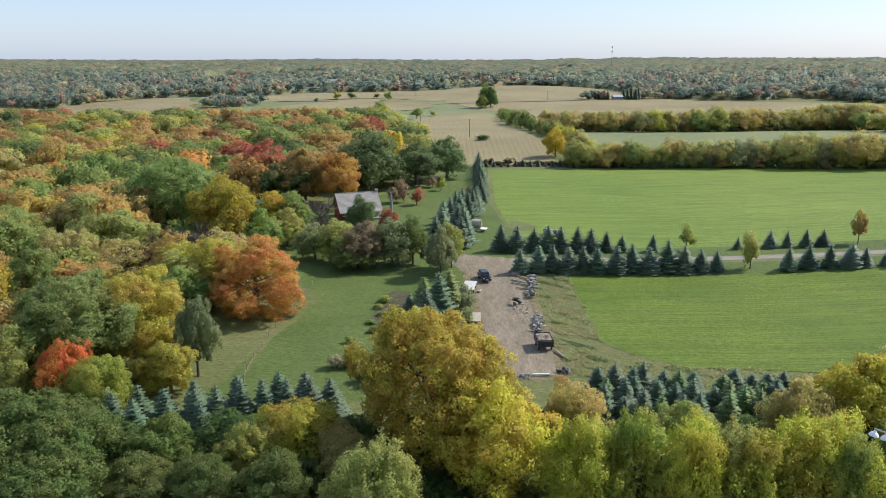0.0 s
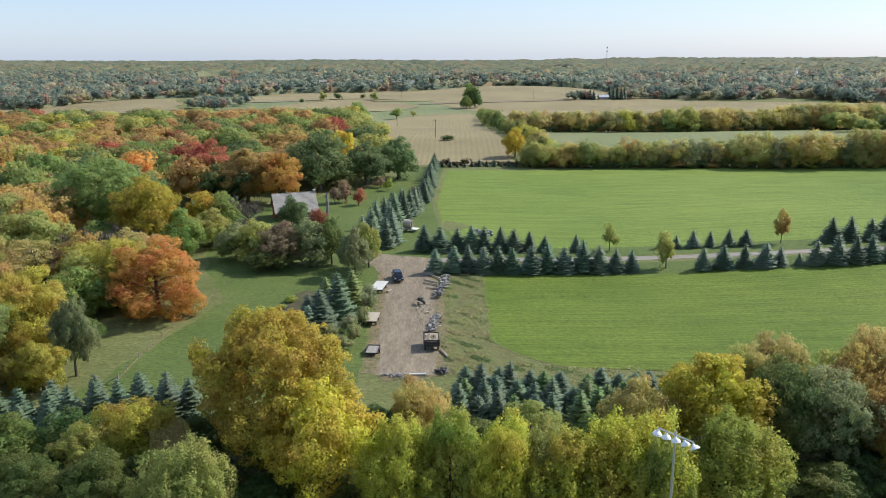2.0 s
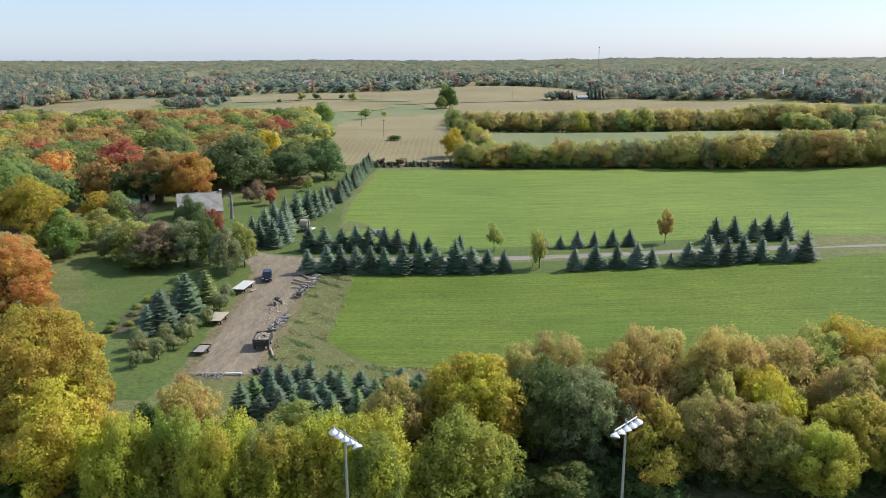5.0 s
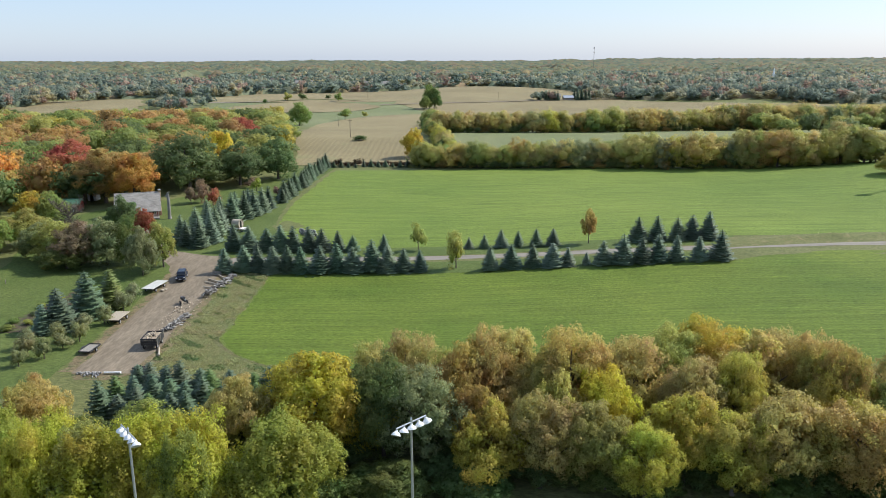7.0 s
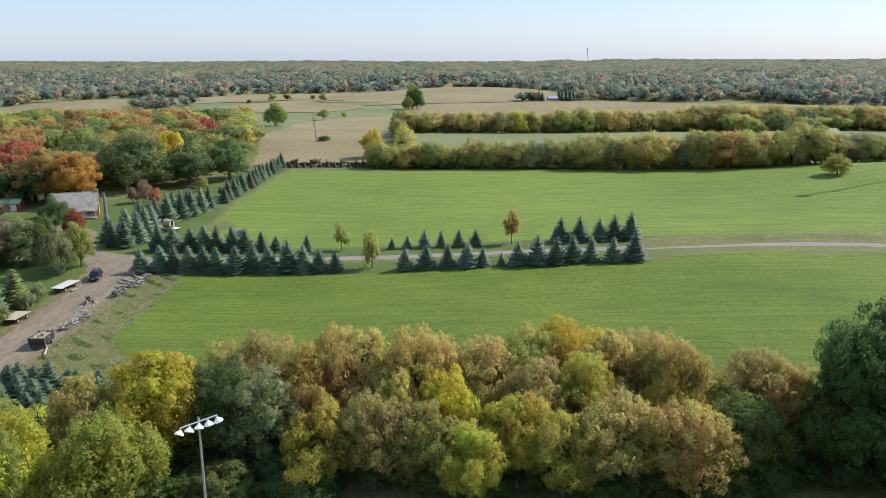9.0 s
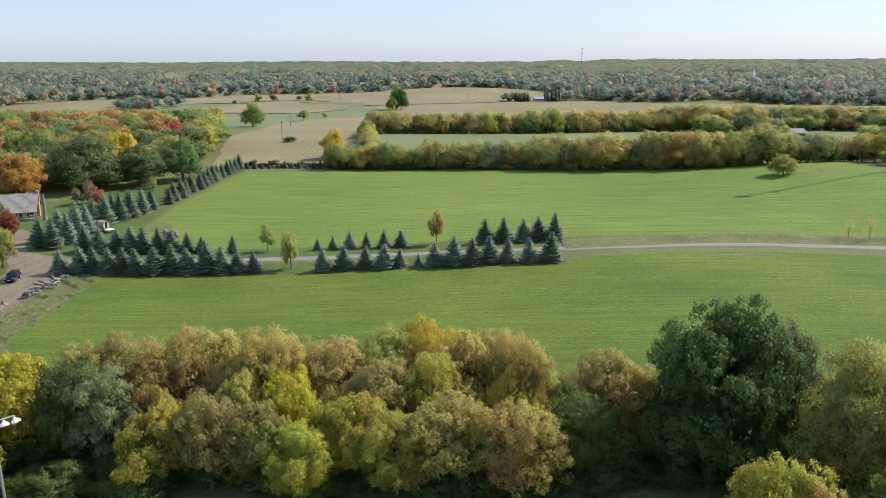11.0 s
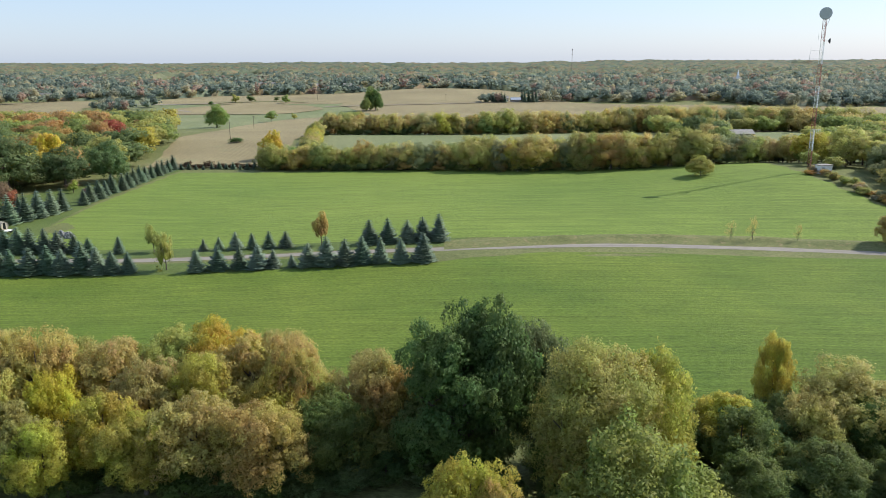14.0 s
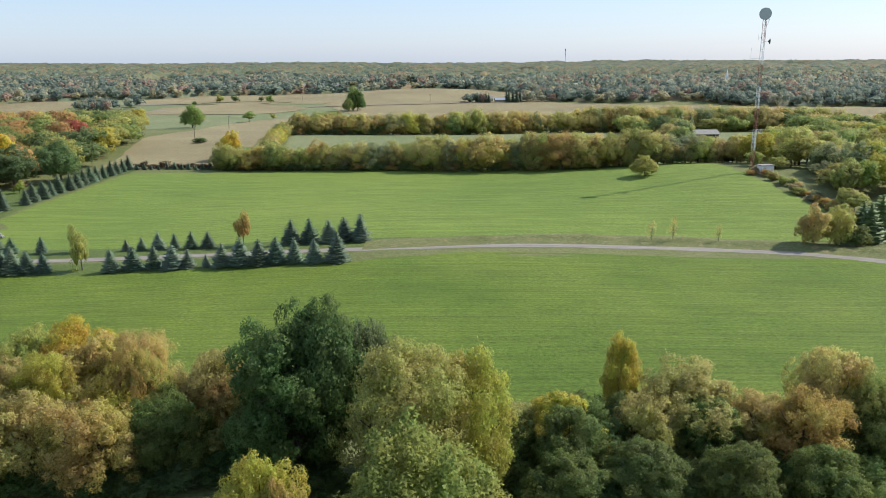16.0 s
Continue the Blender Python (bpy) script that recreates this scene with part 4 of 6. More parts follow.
# orchard
for x, y, h in ((2.6, 113, 3.2), (-0.6, 113, 3.0), (1.2, 117, 3.4), (3.0, 121, 3.2), (0.6, 106, 3.0), (-2.4, 107, 3.2), (3.2, 128, 3.6), (1.4, 110, 2.6), (-1.6, 103, 2.6), (-4.5, 110, 3.0), (2.6, 133, 3.4)):
    plant("fruit_tree", x, y, h, h * 1.05, "grey", YOUNG_MESH, WOOD[0], "small grey-green fruit tree in the orchard grass", "tree", "orchard")
# young trees on their own
for x, y, h, w, tint in ((53.7, 168, 6.2, 4.0, "olive"), (62.3, 152.5, 7.0, 5.0, "olive"),                          (-9.8, 222, 4.6, 5.0, "red"), (-14, 227, 6.2, 6.0, "maroon"), (-17, 224, 5.0, 4.4, "maroon"), (-3, 246, 4.2, 4.0, "lime"), (6.2, 236, 3.2, 3.2, "maroon"), (-6, 252, 3.4, 4.4, "maroon")):
    plant("young_tree", x, y, h, w, tint, YOUNG_MESH, WOOD[1], TINTS[tint][1] + " young tree standing alone in the grass", "tree")
for x, h, w in ((184.4, 5.0, 2.4), (189.2, 5.6, 2.8), (199.4, 4.4, 2.0)):
    plant("young_tree", x, 168.5, h, w, "tan", SPARSE_MESH, WOOD[1], "thin tan-gold sapling standing on the lane bank", "tree", "saplings on the bank")
plant("young_tree", 92.1, 168, 7.4, 4.2, "rust", MIDDLE_MESH["round"], WOOD[1], "young maple turning red standing alone in the grass", "tree")
for x, y, h, w, tint in ((200.5, 244, 6.6, 9.0, "olive"), (219.5, 166.5, 9.0, 7.6, "brown"), (225, 167, 8.4, 7.0, "lightolive"), (229, 166, 5.0, 7.0, "darkolive"), (232, 180, 6.0, 8.0, "olive"), (15.5, 372, 2.6, 7.0, "darkgreen")):
    plant("bush", x, y, h, w, tint, CLOSE_MESH["bushy"] if h > 4 else HEDGING_MESH, WOOD[2], TINTS[tint][1] + " rounded bush in the field", "bush")
plant("bare_tree", -30.5, 178, 11.5, 10.0, "grey", BARE_MESH, WOOD[0], "leafless grey tree by the farmhouse", "tree")


def scattered(seed, x0, x1, y0, y1, gap, keep):
    rng, out = random.Random(seed), []
    y = y0
    while y < y1:
        x = x0 + rng.uniform(0, gap)
        while x < x1:
            px, py = x + rng.uniform(-0.35, 0.35) * gap, y + rng.uniform(-0.35, 0.35) * gap
            if keep(px, py):
                out.append((px, py))
            x += gap
        y += gap
    return out


# rank weeds on the uncut margins
def weeds(name, places, size, tint, label):
    rng = np.random.default_rng(len(places))
    P = np.array([(x, y, height(x, y) + rng.uniform(0.02, 0.3) * size * 2) for x, y in places])
    V, Fs = quads(P, rng.normal(0, 1, P.shape) + np.array([0, -0.3, 0.8]), size, rng, 0.5, True)
    ob = new(name, as_mesh(name, V, Fs.tolist(), LEAF))
    ob.color = (*TINTS[tint][0], 1)
    return tagged(ob, label, "weeds", kind="stuff")


wild = random.Random(31)
strip = [(wild.gauss(20.6, 2.9), wild.uniform(100, 150)) for _ in range(36000)]
strip += [(x, float(np.interp(x, [14, 34, 60, 150], [105, 100, 97, 88])) + wild.gauss(0, 3.4)) for x in (wild.uniform(19, 110) for _ in range(36000))]
strip = [q for q in strip if q[0] > 16.4 + 0.6 * math.sin(q[1] / 4) and (q[1] < 103.5 or q[0] < lower_left(q[1]) + 0.6 + 0.5 * math.sin(q[1] / 1.7))]


def clump(x, y):
    return math.sin(x / 1.3 + 2 * math.sin(y / 3.1)) * math.sin(y / 1.7 + 1.5 * math.sin(x / 2.3)) + 0.5 * math.sin(x / 0.7 + y / 0.9)


weeds("margin_weeds", [q for i, q in enumerate(strip) if i % 3], 0.1, "margin", "rank olive weeds on the uncut field margin")
weeds("dry_weeds", [q for i, q in enumerate(strip) if i % 3 == 0], 0.1, "dry", "pale dry weeds on the uncut field margin")
weeds("tall_weeds", [q for q in strip if clump(*q) > 0.55], 0.22, "margin", "taller clumps of olive weeds on the margin")
weeds("green_weeds", [q for i, q in enumerate(strip) if clump(q[1], q[0]) > 0.7 and i % 2], 0.2, "deepgreen", "green weed clumps on the uncut field margin")
rim = [(lower_left(y) + wild.gauss(0.0, 0.35), y) for y in (wild.uniform(103.5, 149) for _ in range(5200))]
weeds("crop_rim", rim, 0.09, "dry", "pale trampled grass along the crop's edge")

# western woods: the near edge tree by tree
def in_wood(x, y):
    edge = float(np.interp(y, [85, 110, 135, 150, 175, 205, 230, 262, 300, 400, 480], [-58, -54, -50, -66, -62, -60, -44, -24, -6, -26, -60]))
    return x < edge and x > -0.6 * y - 26


AUTUMN = ["green", "olive", "green", "russet", "deepgreen", "rust", "deepgreen", "rust", "olive", "brown", "green", "orange", "rust", "russet", "gold", "green"]
for x, y in scattered(3, -190, 0, 92, 262, 13, in_wood):
    plant("woodland_tree", x, y, dice.uniform(9.5, 16.5), dice.uniform(12.5, 17), dice.choice(AUTUMN), CLOSE_MESH["round"] + CLOSE_MESH["feathery"] if y < 150 else MIDDLE_MESH["round"] if y < 185 else BACK_MESH, BOLE, "autumn-coloured broadleaf tree at the edge of the woods", "tree", "western woods")


def joined_woods(name, places, shapes, mat, low, high, wide, seed, label, tints=()):
    """Many trees in one mesh, for woods that nobody could count."""
    rng, VV, FF, NN, CC, n = np.random.default_rng(seed), [], [], [], [], 0
    for i, (x, y) in enumerate(places):
        V, Fs, facing = shapes[i % len(shapes)]
        a, h, w = rng.uniform(0, 6.28), rng.uniform(low, high) / 10, rng.uniform(*wide) / 10
        c, s = math.cos(a), math.sin(a)
        VV.append(np.stack([(V[:, 0] * c - V[:, 1] * s) * w + x, (V[:, 0] * s + V[:, 1] * c) * w + y, V[:, 2] * h + height(x, y) - 0.3], 1))
        NN.append(np.stack([facing[:, 0] * c - facing[:, 1] * s, facing[:, 0] * s + facing[:, 1] * c, facing[:, 2] * w / h], 1))
        FF.append(Fs + n)
        n += len(V)
        if tints:
            CC.append(np.tile(np.append(np.array(TINTS[tints[rng.integers(len(tints))]][0]) * rng.uniform(0.85, 1.15), 1.0), (len(V), 1)))
    ob = new(name, as_mesh(name, np.concatenate(VV), np.concatenate(FF), mat, np.concatenate(NN)))
    if tints:
        ob.data.attributes.new("leaf_tint", "FLOAT_COLOR", "POINT").data.foreach_set("color", np.concatenate(CC).astype(np.float32).ravel())
    return tagged(ob, label, "woodland", kind="stuff")


joined_woods("western_woods", scattered(4, -330, 0, 262, 478, 12.0, in_wood), LOOSE, WOODS, 10, 15, (13, 18), 5, "dense autumn woods of green, orange and red crowns",
             ("russet", "rust", "deepgreen", "olive", "green", "green", "olive", "russet", "olive", "red", "yellowolive", "deepgreen", "green", "russet", "olive", "rust"))


# hedgerows
def hedge(name, count, x0, y0, x1, y1, low, high, tints, depth=5.0, group="hedgerow"):
    for i in range(count):
        f = (i + dice.uniform(-0.3, 0.3)) / max(1, count - 1)
        x, y = x0 + (x1 - x0) * f, y0 + (y1 - y0) * f + dice.uniform(-depth, depth)
        h = dice.uniform(low, high)
        tint = dice.choice(tints)
        shrubby = plant("hedgerow_tree", x, y, h, h * dice.uniform(0.8, 1.15), tint, HEDGING_MESH, BOLE, TINTS[tint][1] + " tree in a hedgerow between fields", "tree", group)
        shrubby.location.z -= 0.07 * h


HEDGE = ["brown", "olive", "tan", "brown", "grey", "brown", "yellowolive", "olive", "green", "lightolive", "rust", "brown"]
hedge("first", 44, 48, 300, 128, 291, 6.5, 12, HEDGE, 2.5, "first hedgerow")
hedge("first", 48, 126, 290, 212, 278, 10.5, 15.5, HEDGE, 3, "first hedgerow")
hedge("first", 16, 213, 278, 242, 274, 8, 11.5, ["brown", "grey", "olive", "lightolive", "brown"], 3, "first hedgerow")
for x, y, h, w, tint in ((243, 264, 11, 11, "yellowolive"), (250, 252, 9, 10, "lightolive"), (254, 238, 9.5, 11, "grey"), (262, 226, 12, 11, "yellowolive"), (270, 240, 13, 12, "lightolive"), (249, 214, 6.5, 8, "brown"), (238, 252, 5, 6, "olive")):
    plant("broadleaf_tree", x, y, h, w, tint, CLOSE_MESH["round"] + CLOSE_MESH["feathery"], WOOD[1], TINTS[tint][1] + " tree standing by the mast", "tree", "trees by the mast")
for i in range(30):
    f, tint = i / 29, dice.choice(("brown", "olive", "dry", "rust", "olive"))
    plant("shrub", 231.5 + 8 * f + dice.uniform(-1, 3), 240 - 46 * f + dice.uniform(-2, 2), dice.uniform(1.2, 2.8), dice.uniform(2.2, 4.2), tint, MIDDLE_MESH["feathery"], BOLE, TINTS[tint][1] + " low brush along the field's edge", "shrub", "brush by the eastern woods")
hedge("second", 34, 52, 424, 130, 440, 9, 14, HEDGE, 4, "second hedgerow")
hedge("second", 42, 130, 440, 212, 466, 9, 16, HEDGE, 4, "second hedgerow")
hedge("second", 44, 212, 466, 300, 482, 13, 18, HEDGE, 5, "second hedgerow")
hedge("second", 26, 300, 482, 372, 478, 12, 17, HEDGE, 5, "second hedgerow")
hedge("column", 24, 62, 306, 47, 420, 6, 9.5, ["olive", "darkgreen", "yellowolive", "brown"], 3, "hedgerow beside the corn")
hedge("column_far", 16, 46, 430, 42, 640, 8, 13, ["darkgreen", "olive", "green"], 5, "hedgerow beside the corn")
# low bushes close the hedges' foot; their dark tints carry its shade
foot = [(48 + 2.4 * i + dice.uniform(-1, 1), 298 - 0.115 * (2.4 * i) + dice.uniform(-2.5, 1.5)) for i in range(80)] + [(52 + 3 * i + dice.uniform(-1, 1), float(np.interp(52 + 3 * i, [52, 130, 212, 300, 372], [422, 437, 462, 478, 474])) + dice.uniform(-2, 2)) for i in range(107)]
joined_woods("hedgerow_scrub", foot, LOOSE, WOODS, 2.5, 5.0, (4, 7), 27, "scrub tinted dark for the shaded foot of the hedgerows", ("deepgreen", "darkolive", "deepgreen", "rust"))
plant("broadleaf_tree", 44.5, 326, 12.6, 10, "yellow", CLOSE_MESH["bushy"], WOOD[0], "bright yellow tree beside the corn", "tree")
plant("broadleaf_tree", -52.0, 560, 17.0, 17, "green", CLOSE_MESH["bushy"], WOOD[0], "large green tree standing alone in the dip", "tree")
for x, y, h, w, tint in ((34, 800, 25, 17, "green"), (39, 796, 22, 14, "darkgreen"), (31, 790, 14, 12, "green")):
    plant("broadleaf_tree", x, y, h, w, tint, CLOSE_MESH["bushy"], WOOD[0], TINTS[tint][1] + " tall tree standing in the dip of the corn", "tree", "tall trees in the corn")
joined_woods("corn_edge_scrub", [(13 + 2.6 * i + dice.uniform(-1, 1), 304 + dice.uniform(-1.5, 1.5)) for i in range(18)], DISTANT, LEAF, 1.5, 3, (3, 5), 6, "low brown scrub along the corn").color = (0.13, 0.085, 0.05, 1)
# woods east of the mast
def in_glade(x, y):
    return 250 < x < 325 and 368 < y < 462 or 246 < x < 288 and 300 < y <= 372


for x, y, h in ((234, 171, 9.5), (238, 174, 10.5), (236, 178, 8.0)):
    spruce(x, y, h, "darkgreen", group="spruces by the eastern woods", place="beside the lane's end")
for x, y, h in ((248, 384, 13), (252, 388, 15), (256, 385, 13.5), (244, 381, 11)):
    spruce(x, y, h, "darkgreen", group="dark spruces behind the hedgerow", place="behind the hedgerow", w=h * 0.6)
plant("broadleaf_tree", -21, 268, 18.5, 10, "yellow", CLOSE_MESH["round"], WOOD[0], "bright yellow tree at the edge of the woods", "tree")
for x, y in scattered(8, 232, 420, 176, 330, 10.5, lambda x, y: (x > 241 + max(0, (205 - y) * 0.12) or y > 262) and x < 0.62 * y + 160 and not in_glade(x, y)):
    tint = dice.choice(["lightolive", "brown", "olive", "palegreen", "brown", "grey", "green", "yellowolive", "lightolive"])
    low = y < 205 or x < 256 and y > 225
    plant("broadleaf_tree", x, y, dice.uniform(3.5, 6.5) if low else dice.uniform(6.5, 13), dice.uniform(6, 9) if low else dice.uniform(8.5, 15), tint, MIDDLE_MESH["feathery"] + MIDDLE_MESH["round"], BOLE, TINTS[tint][1] + " tree in the woods east of the mast", "tree", "eastern woods")
joined_woods("eastern_woods", scattered(9, 240, 480, 330, 468, 13, lambda x, y: x < 0.62 * y + 170 and not in_glade(x, y)), LOOSE, WOODS, 8, 13, (12, 16), 10, "olive and yellow woods beyond the mast",
             ("lightolive", "green", "olive", "deepgreen", "yellowolive", "green", "brown", "palegreen"))

# far woodland to the horizon; distance haze is put into its leaf colours
CLEARINGS = ((-78, 1245), (-104, 1256), (-52, 1250), (-190, 1300), (151, 1322), (505, 1700), (600, 1355), (-400, 985), (-372, 1150), (-350, 1160), (-330, 1165), (-260, 1390), (470, 1560), (-160, 1720), (120, 2050), (-20, 2100), (210, 1420))
EDGE_X = (-900, -700, -412, -392, -326, -230, -193, -99, -20, 23, 71, 126, 176, 208, 238, 246, 410, 414, 488, 900)
EDGE_D = (760, 780, 800, 880, 950, 985, 1037, 1070, 1064, 1108, 1138, 1150, 1120, 1064, 960, 893, 858, 812, 788, 770)


def wooded(x, d):
    """Where the far country is wooded: 0 in the corn and the clearings, 1 under trees."""
    x = np.asarray(x, float)
    beyond = d + 7 * np.sin(x / 23) + 4 * np.sin(x / 9 + 1) > np.interp(x, EDGE_X, EDGE_D)
    clear = np.sin(x / 190 + d / 240) + np.sin(x / 83 - d / 330 + 2) + 0.5 * np.sin(x / 37 + d / 90) < np.where(d > 2200, -1.6, -1.25)
    near_house = sum(((x - hx) / 24) ** 2 + ((d - hy + 45) / 60) ** 2 < 1 for hx, hy in CLEARINGS) > 0
    field = (x > 300) & (x < 410) & (d > 1040) & (d < 1150)
    return beyond & ((d < np.interp(x, EDGE_X, EDGE_D) + 60) | ~clear) & ~near_house & ~field


def mingle(i, j, k):
    """A number from 0 to 1 for each cell (i, j)."""
    v = np.sin(i * 127.1 + j * 311.7 + k * 74.7) * 43758.5453
    return v - np.floor(v)


def treetops(X, D, cell, tall):
    """Height of the closed canopy: one dome for each tree of an uneven planting."""
    ci, cj, top = np.floor(X / cell), np.floor(D / cell), np.full(X.shape, 0.5 * tall)
    for di in (-1, 0, 1):
        for dj in (-1, 0, 1):
            i, j = ci + di, cj + dj
            dx, dy = X - (i + mingle(i, j, 1)) * cell, D - (j + mingle(i, j, 2)) * cell
            r2 = (dx * dx + dy * dy) / (cell * (0.6 + 0.35 * mingle(i, j, 4))) ** 2
            top = np.maximum(top, tall * (0.68 + 0.5 * mingle(i, j, 3)) * np.sqrt(np.clip(1 - r2, 0, 1)))
    return top


def canopy(name, d0, d1, rows, cols, cell, tall, label, sprays=0):
    D = np.repeat(np.geomspace(d0, d1, rows)[:, None], cols, 1)
    X = -0.6 * D - 60 + (1.2 * D + 320) * np.linspace(0, 1, cols)[None]
    rng = np.random.default_rng(rows)
    X, D = X + rng.uniform(-0.3, 0.3, X.shape) * cell * 0.3, D + rng.uniform(-0.3, 0.3, X.shape) * cell * 0.3
    share = sum(wooded(X + ox * cell, D + oy * cell).astype(float) for ox, oy in ((0, 0), (0.6, 0), (-0.6, 0), (0, 0.6), (0, -0.6))) / 5
    inside = share > (0.9 if d0 < 1000 else 0.3)
    Z = ground(X, D) + np.where(inside, np.sqrt(share) * treetops(X, D, cell, tall) * (1 + 0.25 * np.sin(X / 61 + D / 140) * np.sin(D / 97 - X / 210)) + rng.normal(0, 0.025 * tall, X.shape), -6.0)
    me = grid_mesh(name, X, D, Z)
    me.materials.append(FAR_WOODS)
    ob = tagged(new(name, me), label, "woodland", kind="stuff")
    if sprays:
        at = rng.choice(np.flatnonzero(inside), sprays)
        P = np.stack([X.ravel()[at], D.ravel()[at], Z.ravel()[at]], 1) + rng.normal(0, 1.2, (sprays, 3)) * np.array([1, 1, 0.45])
        V, Fs = quads(P, rng.normal(0, 0.6, P.shape) + np.array([0, -0.2, 1]), 2.0, rng, 0.8, True)
        tagged(new(name + "_sprays", as_mesh(name + "_sprays", V, Fs.tolist(), FAR_WOODS)), "loose leafy sprays on the " + label, "woodland", kind="stuff")


# sheet added out of sight below the crowns to lighten dark gaps between them
canopy("distant_canopy", 745, 1500, 110, 220, 14, 7, "filler sheet below the distant crowns")
NEARER_DOME = [crown(s, k, 7, 3, 190, 0.66, 0.12) for s, k in ((31, "round"), (32, "bushy"), (33, "round"), (34, "tall"), (35, "bushy"))]
FARTHER_DOME = [crown(s, k, 4, 2, 56, 1.15, 0.1) for s, k in ((131, "round"), (132, "bushy"), (133, "round"), (134, "tall"), (135, "bushy"))]
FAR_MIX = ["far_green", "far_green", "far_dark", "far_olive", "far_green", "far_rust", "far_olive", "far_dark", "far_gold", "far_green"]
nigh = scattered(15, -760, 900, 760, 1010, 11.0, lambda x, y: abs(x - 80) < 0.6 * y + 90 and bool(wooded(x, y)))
joined_woods("distant_woods", nigh, NEARER_DOME, FAR_LEAF, 8, 16, (11, 18), 18, "distant autumn woodland, green and rust tints greyed for haze", FAR_MIX)
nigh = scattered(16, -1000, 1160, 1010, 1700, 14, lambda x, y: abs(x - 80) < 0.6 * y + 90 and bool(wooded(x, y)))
joined_woods("valley_woods", nigh, FARTHER_DOME, FAR_LEAF, 8, 17, (13, 21), 19, "valley woodland, green and gold tints greyed for haze", FAR_MIX)
canopy("far_valley_woods", 1480, 2500, 170, 380, 17, 15, "far wooded valley in autumn colours greyed for haze", 40000)
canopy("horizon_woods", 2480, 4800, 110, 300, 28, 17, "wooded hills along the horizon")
# trees along the road and round the far farm
edge = random.Random(12)
road_trees = [(edge.uniform(-258, -208), edge.uniform(786, 850)) for _ in range(26)] + [(edge.uniform(150, 178), edge.uniform(884, 905)) for _ in range(7)] + [(edge.uniform(214, 246), edge.uniform(896, 920)) for _ in range(14)]
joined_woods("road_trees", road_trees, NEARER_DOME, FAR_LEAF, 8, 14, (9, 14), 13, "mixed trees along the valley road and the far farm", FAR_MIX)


# ---- farmhouse and sheds ----
def gable_roof(parent, x0, x1, y0, y1, eave, ridge, over, mat, label, courses=1):
    """Two pitched slabs along x with courses of shingles as steps."""
    ym = (y0 + y1) / 2
    for side, ye in ((-1, y0 - over), (1, y1 + over)):
        bm = bmesh.new()
        if courses == 1:
            slab(bm, [(x0 - over, ye, eave), (x1 + over, ye, eave), (x1 + over, ym, ridge), (x0 - over, ym, ridge)], 0.2)
            part("roof_slope", bm, mat, parent, label)
            continue
        for i in range(courses):
            bm = bmesh.new()
            a, b = i / courses, (i + 1) / courses
            za, zb = eave + (ridge - eave) * a + 0.05, eave + (ridge - eave) * b
            ya, yb = ye + (ym - ye) * a, ye + (ym - ye) * b
            slab(bm, [(x0 - over, ya, za), (x1 + over, ya, za), (x1 + over, yb, zb), (x0 - over, yb, zb)], 0.16)
            part("shingle_course", bm, mat, parent, label)
    part("ridge_cap", boxed(x0 - over, x1 + over, ym - 0.15, ym + 0.15, ridge - 0.06, ridge + 0.06), mat, parent)


def gable_walls(parent, x0, x1, y0, y1, eave, ridge, mat, end_mat=None):
    t = 0.2
    part("wall", boxed(x0, x1, y0, y0 + t, 0, eave), mat, parent)
    part("wall", boxed(x0, x1, y1 - t, y1, 0, eave), mat, parent)
    for x in (x0, x1 - t):
        bm = bmesh.new()
        ring = [(y0 + t, 0), (y1 - t, 0), (y1 - t, eave), ((y0 + y1) / 2, ridge - 0.12), (y0 + t, eave)]
        a, b = [bm.verts.new((x, y, z)) for y, z in ring], [bm.verts.new((x + t, y, z)) for y, z in ring]
        bm.faces.new(a), bm.faces.new(b[::-1])
        for i in range(5):
            bm.faces.new((a[i], b[i], b[(i + 1) % 5], a[(i + 1) % 5]))
        bmesh.ops.recalc_face_normals(bm, faces=bm.faces)
        part("gable_wall", bm, end_mat or mat, parent)


def window(parent, x, z, y, w=1.0, h=1.1):
    """A white window on a wall that faces -y."""
    fr = bmesh.new()
    for a, b, c, d in ((x - w / 2, x + w / 2, z, z + 0.1), (x - w / 2, x + w / 2, z + h - 0.1, z + h), (x - w / 2, x - w / 2 + 0.1, z + 0.1, z + h - 0.1), (x + w / 2 - 0.1, x + w / 2, z + 0.1, z + h - 0.1), (x - 0.04, x + 0.04, z + 0.1, z + h - 0.1)):
        box(fr, a, b, y - 0.06, y + 0.02, c, d)
    win = part("window", fr, WHITE_PAINT, parent, "white-framed window")
    part("pane", boxed(x - w / 2 + 0.1, x + w / 2 - 0.1, y - 0.025, y + 0.005, z + 0.1, z + h - 0.1), GLASS, win)
    part("sill", boxed(x - w / 2 - 0.08, x + w / 2 + 0.08, y - 0.12, y, z - 0.07, z - 0.004), WHITE_PAINT, win)


house = thing("farmhouse", -25.6, 206.4, "red farmhouse with grey shingle roof, tan chimney and white porch", "house", 20)
gable_walls(house, -5.4, 5.2, -3.4, 4.2, 2.9, 6.6, RED_PAINT)
